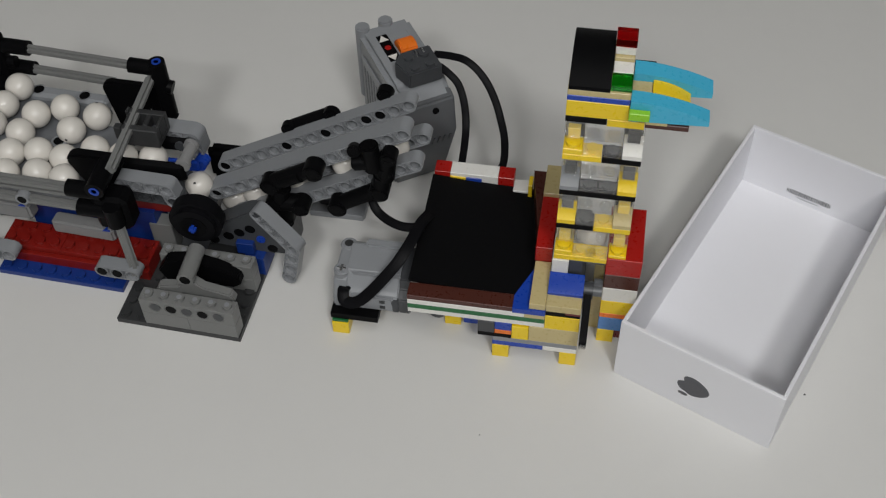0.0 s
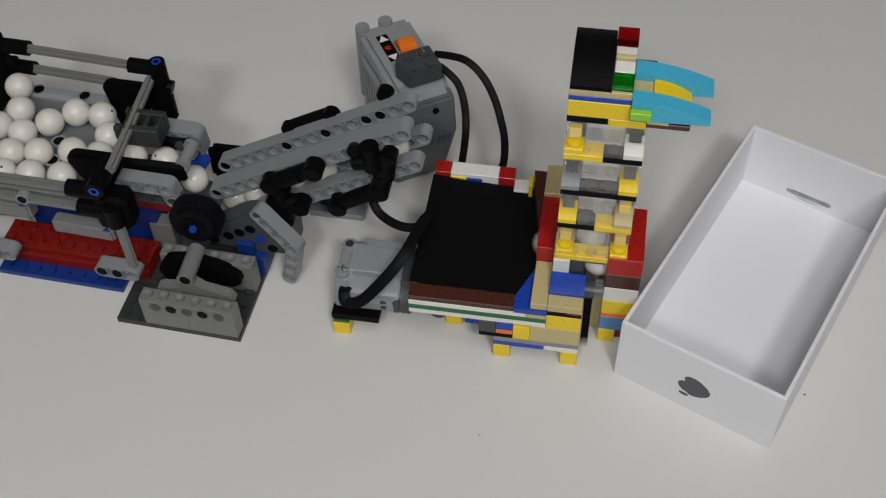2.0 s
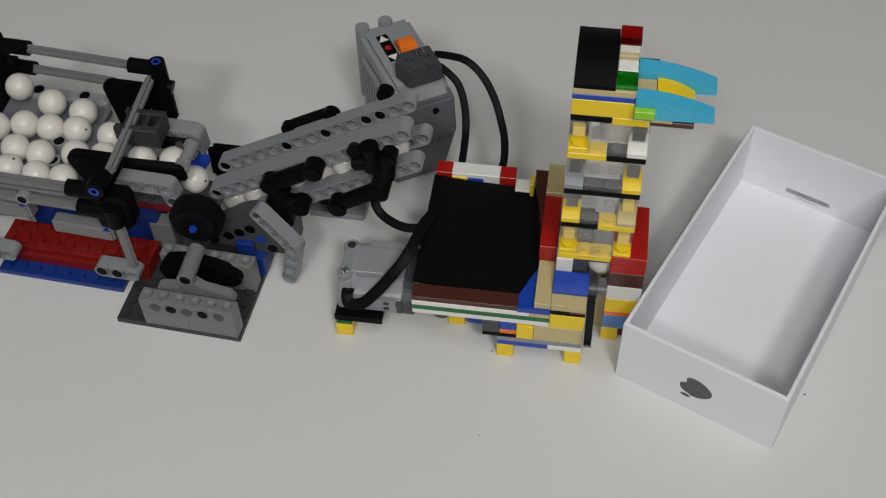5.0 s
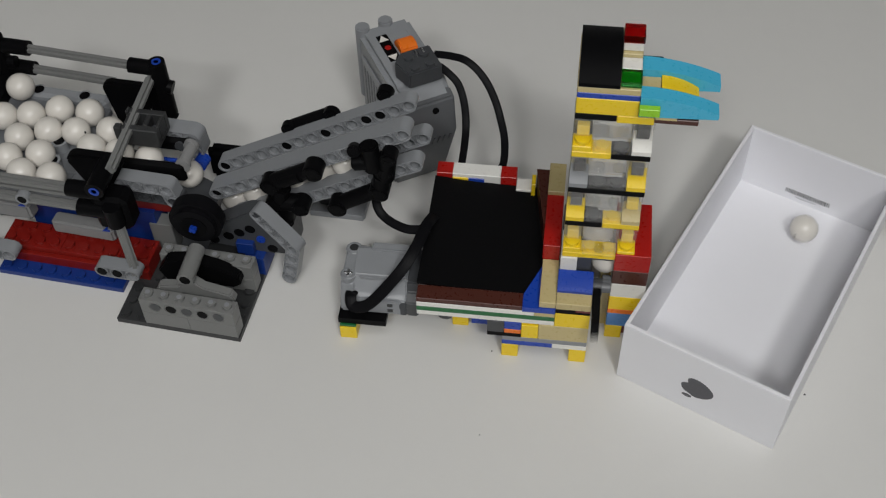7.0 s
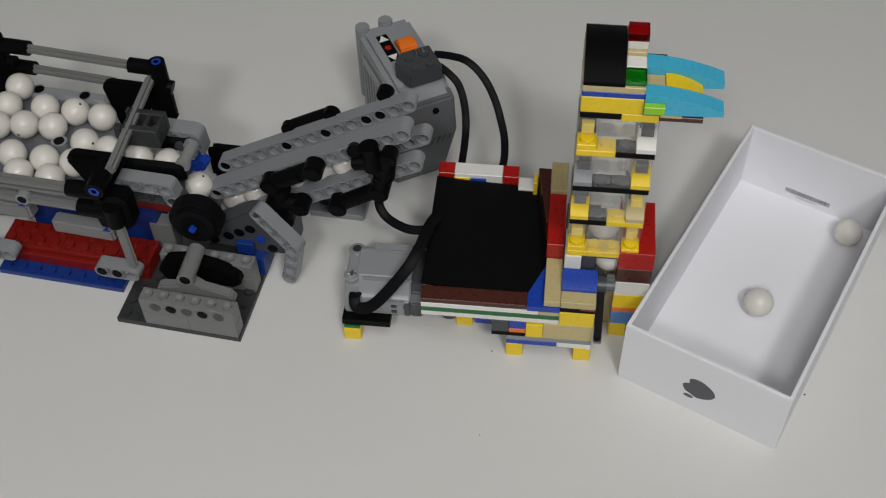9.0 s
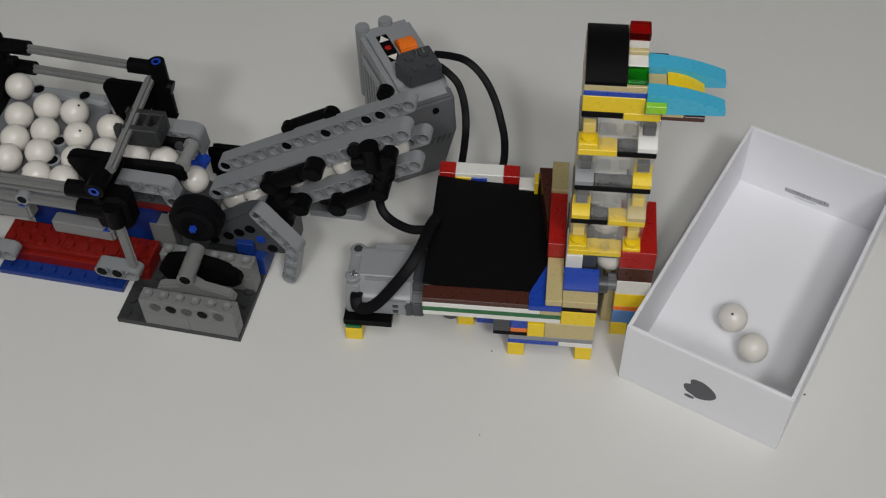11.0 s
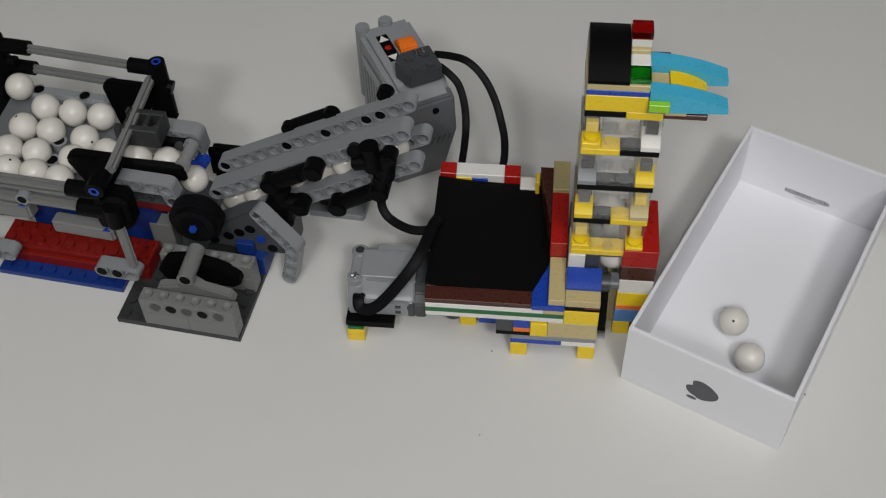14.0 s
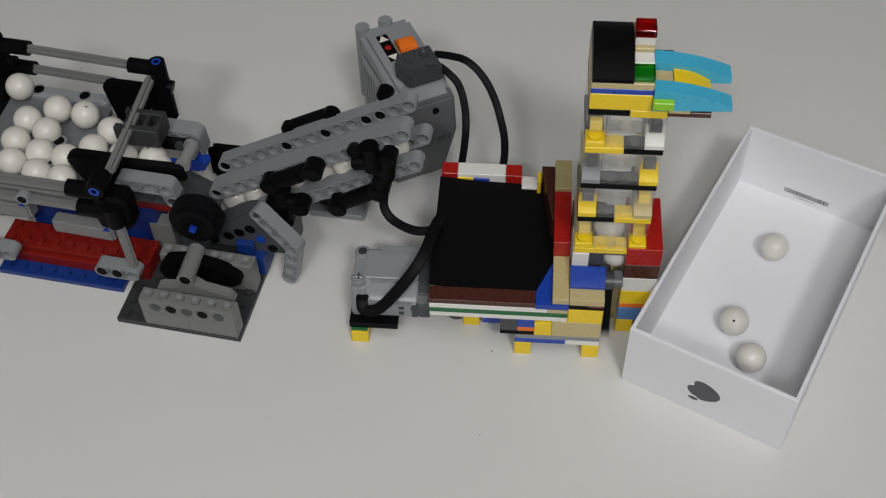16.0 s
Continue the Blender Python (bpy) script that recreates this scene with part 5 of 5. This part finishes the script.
BOX_A = [(6.3, 150.7, 69.1), (6.4, 151, 77.6), (6.5, 153.8, 87.8), (6.6, 155, 97.9), (6.7, 156.8, 106.8), (6.8, 154.4, 104.8), (6.9, 150.6, 100.7), (7, 147.9, 96.1),
         (7.3, 140, 85.7), (7.5, 134.3, 80.7), (8, 120, 74), (8.3, 126.1, 64.6), (8.5, 129.9, 59), (8.7, 129.9, 53.7), (9, 124.9, 44.8), (9.2, 119.8, 41.3),
         (11.3, 112, 32.2), (12, 112.3, 31.5), (16, 113.1, 31.6)]
BOX_B = [(8.7, 166, 81.4), (8.8, 165.1, 84.2), (8.9, 172, 98), (9, 170, 96.8), (9.1, 163.8, 91.6), (9.2, 155.4, 83.9), (9.8, 146, 66), (10.4, 138, 47), (10.7, 131, 30), (11.0, 122, 17), (11.3, 114.6, 10.5), (11.4, 117.5, 10.5),
         (12, 120.3, 11.2), (16, 121.1, 11.2)]
BOX_C = [(15.1, 162.7, 68), (15.2, 160.3, 68.7), (15.3, 166, 77.1), (15.4, 168, 89.6), (15.5, 167.1, 101.8), (15.7, 152.7, 96.8), (16, 132.7, 81.6)]
MACHINE_ROWS = [(0.0, 0, 0, 0), (0.5, 0.05, 0, 0), (1.0, 0.28, 0.1, 0.07), (1.5, 0.4, 0.1, 0.12), (2.0, 0.55, 0.06, 0.24), (2.5, 0.78, 0.05, 0.36), (3.0, 0.99, 0.1, 0.42),
                (3.5, 1.22, 0.2, 0.54), (4.0, 1.55, 0.35, 0.68), (6.5, 3.7, 0.65, 2.0), (7.0, 4.4, 0.85, 2.4), (7.5, 4.85, 1.0, 2.6), (8.0, 5.4, 1.05, 2.9), (8.5, 5.9, 1.15, 3.05),
                (9.0, 6.45, 1.5, 3.25), (11.5, 7.25, 1.9, 3.55), (12.0, 7.45, 1.9, 3.6), (12.5, 7.8, 1.95, 3.75), (13.0, 8.05, 2.05, 3.95), (13.5, 8.2, 2.1, 4.05), (14.0, 8.45, 2.17, 4.14),
                (14.5, 8.6, 2.26, 4.2), (15.0, 8.85, 2.35, 4.3), (15.5, 9.5, 2.6, 4.65), (16.0, 10.3, 2.78, 5.05)]
BOX_ROWS = [(0.0, 0, 0, 0), (1.0, 0.05, -0.02, 0.02), (2.0, 0.3, -0.1, 0.12), (3.0, 0.5, -0.25, 0.26), (4.0, 0.8, -0.7, 0.5), (6.5, 1.35, -1.15, 0.9), (7.5, 1.75, -1.35, 1.08),
            (9.0, 2.2, -1.6, 1.3), (11.5, 2.75, -2.25, 1.7), (12.5, 3.2, -2.6, 1.9), (14.0, 3.5, -2.75, 2.05), (15.0, 3.65, -2.8, 2.12), (16.0, 4.09, -3.18, 2.45)]


def roll_rows(rows, rest=None):
    """Rows (t, x, y, z) into poses, turning the ball as it rolls, and filled in so that it never turns far between two rows. rest: the way its mould mark points in the end."""
    out, q, last = [], Matrix.Rotation(random.random() * 6, 3, "X").to_quaternion(), None
    for t, x, y, z in rows:
        p = Vector((x, y, z))
        if last is not None:
            d = p - last[1]
            steps = max(1, int(d.length / 7.1 / 1.2) + 1)
            steps = min(steps, max(1, int((t - last[0]) * FPS)))
            axis = Vector((0, 0, 1)).cross(Vector((d.x, d.y, 0)))
            for k in range(1, steps + 1):
                if axis.length > 1e-4:
                    turn = min(1.3, Vector((d.x, d.y, 0)).length / 7.1 / steps)
                    q = Matrix.Rotation(turn, 3, axis.normalized()).to_quaternion() @ q
                f = k / steps
                out.append((last[0] + (t - last[0]) * f, Matrix.Translation((last[1] + d * f) * MM) @ q.to_matrix().to_4x4()))
        else:
            out.append((t, Matrix.Translation(p * MM) @ q.to_matrix().to_4x4()))
        last = (t, p)
    if rest is not None:
        fix = (q.inverted() @ Vector((0, 0, 1)).rotation_difference(Vector(rest))).to_matrix().to_4x4()
        out = [(t, m @ fix) for t, m in out]
    return out


def hold(rows):
    """Rows that start at 0 s and end at 16 s, with rests kept still."""
    rows = sorted(rows)
    if rows[0][0] > 0:
        rows.insert(0, (0, *rows[0][1:]))
    if rows[-1][0] < 16:
        rows.append((16, *rows[-1][1:]))
    return [r for i, r in enumerate(rows) if i == 0 or r[0] - rows[i - 1][0] > 0.02]


SEAT, TIER = (44.6, 26.6, 48.5), (41.0, 32.4, 60.0)
STORE = [(30, 36, 44), (30, 36, 44), (31, 37, 44), (30, 54, 36), (46, 54, 36), (36, 39, 44)]


def carried_on(rows):
    """Rows given in the machine's own space, moved with it over the table."""
    out = []
    for t, x, y, z in rows:
        k = max(i for i, r in enumerate(MACHINE_ROWS) if r[0] <= t + 1e-6)
        a, b = MACHINE_ROWS[k], MACHINE_ROWS[min(k + 1, len(MACHINE_ROWS) - 1)]
        f = (t - a[0]) / (b[0] - a[0]) if b[0] > a[0] else 0
        mx, my, ma = (a[i] + (b[i] - a[i]) * f for i in (1, 2, 3))
        c, n = math.cos(radians(ma)), math.sin(radians(ma))
        out.append((t, c * x - n * y + mx, n * x + c * y + my, z))
    return out


FLIGHTS = ([(5.4, 62, 37, 151), (5.55, 87, 39, 150), (5.65, 130, 66, 60), (5.75, 160, 80, 9), (5.95, 166, 62, 8.7), (6.15, 156, 60, 8.7)],
           [(8.3, 62, 37, 151), (8.4, 70, 37.5, 151), (8.5, 89.2, 38.8, 150), (8.6, 131.5, 68.9, 60)],
           [(14.8, 62, 37, 151), (14.9, 87, 39.8, 150), (15.0, 139.9, 74.1, 20)])


def motions():
    walk(machine, [(t, place(x, y, 0, 0, 0, a)) for t, x, y, a in MACHINE_ROWS])
    turns = [(0, -0.12), (2.0, 4), (4.0, 8), (7.6, 15), (11.4, 23), (12.5, 25), (14.0, 28), (16.0, 32)]
    spin = []
    for i in range(161):
        t = i / 10
        (ta, na), (tb, nb) = next((a, b) for a, b in zip(turns, turns[1:]) if t <= b[0])
        spin.append((t, place(42.2, 14.5, 41, 360 * (na + (nb - na) * (t - ta) / (tb - ta)) - 25, 0, 0)))
    walk(crank, spin)
    walk(card_box, [(t, place(58.3 + x, -0.7 + y, 0, 0, 0, -23.32 + a)) for t, x, y, a in BOX_ROWS])
    walk(wheel, [(t * 0.5, place(-147.6, 27.5, 44.6, 0, t * 60 * 0.5, 0)) for t in range(33)])
    # chute: a step up at every stroke; the top ball leaves, a new one enters from the feeder
    strokes = [0.25, 3.2, 6.25, 9.2, 12.25, 15.2]
    feed_a, feed_b = (-158.0, 54.0, 43.5), (-155.0, 51.8, 40.5)
    low = "glossy ivory-white plastic ball in the chute"
    queue = []
    for k in (0, 1, 2, 4, 5, 6, 7):
        queue.append((k, [(0, *slot(k))]))
    queue.append((8, [(0, *feed_b)]))
    bins = []
    for rows in BIN_ROWS:
        end = rows[-1][0]
        if end < 16:
            bins.append((end, rows))
        else:
            walk(ball("glossy ivory-white plastic ball lying in the hopper", "balls in the hopper"), roll_rows(hold(list(rows))))
    bins.sort(key=lambda b: b[0])
    for i, (end, rows) in enumerate(bins):
        arrive = strokes[i] + 0.95
        tail = list(rows)
        if arrive <= 16:
            tail += [(arrive, *feed_a), (min(16, arrive + 0.5), *feed_a)]
            if arrive + 1.6 < 16:
                tail.append((arrive + 1.6, *feed_b))
        else:
            tail.append((16, -172, 48, 55))
        queue.append((9 + i, tail))
    for k, rows in queue:
        for c, t in enumerate(strokes):
            place_now = k - c
            if place_now == 0:
                x, y, z = chute_at(112)
                rows += [(t, *slot(0)), (LANDINGS[c][0][0] - 0.1, x, y, z)] + LANDINGS[c]
                top = LANDINGS[c][-1][0]
                ride = [(top + 0.2, *STORE[c])]
                if c < 3:
                    up = (5.1, 8.45, 14.6)[c]
                    ride += [(up, *STORE[c]), (up + 0.3, *SEAT)]
                if c == 0:
                    ride += [(7.6, *SEAT), (7.9, 40, 40, 46), (8.1, 40, 40, 46), (8.35, *TIER), (14.45, *TIER), (14.65, 45, 34, 151)]
                elif c == 1:
                    ride += [(12.15, *SEAT), (12.35, 40, 40, 46), (13.15, 40, 40, 46), (13.35, *SEAT), (14.5, *SEAT), (14.8, *TIER)]
                ride += [(t16, *ride[-1][1:]) for t16 in (13, 14, 15, 16) if c and t16 > ride[-1][0] + 0.3]
                rows += carried_on([r for r in ride if r[0] <= 16])
                if c == 0:
                    rows += FLIGHTS[2] + [(f, x, y, 8.7) for f, x, y in BOX_C]
                break
            elif 0 < place_now < 8:
                rows += [(t, *slot(place_now)), (t + 0.22, *slot(place_now - 1))]
            elif place_now == 8:
                rows += [(t + 0.3, *feed_b), (t + 0.5, -150.5, 56.5, 32.0), (t + 0.75, *slot(7))]
        rows = [r for r in rows if r[0] <= 16.001]
        walk(ball(low, "balls in the chute"), roll_rows(hold(rows)))
    # two balls that wait in the tower and fly from the beak into the box
    flying = "glossy ivory-white plastic ball that drops into the card box"
    for inside, air, rest, mark_way in (([(0, *TIER), (4.7, *TIER), (5.1, 45, 34, 151)], FLIGHTS[0], BOX_A, (-0.13, -0.60, 0.79)),
                              ([(0, 35, 35, 47), (0.45, 35, 35, 47), (0.7, *SEAT), (2.0, *SEAT), (5.0, *SEAT), (5.3, *TIER), (8.05, *TIER), (8.2, 45, 34, 151)], FLIGHTS[1], BOX_B, (0.4, 0.8, -0.4))):
        rows = carried_on(inside) + air + [(t, x, y, 8.7) for t, x, y in rest]
        walk(ball(flying, "balls in the box"), roll_rows(hold(rows), mark_way))


motions()
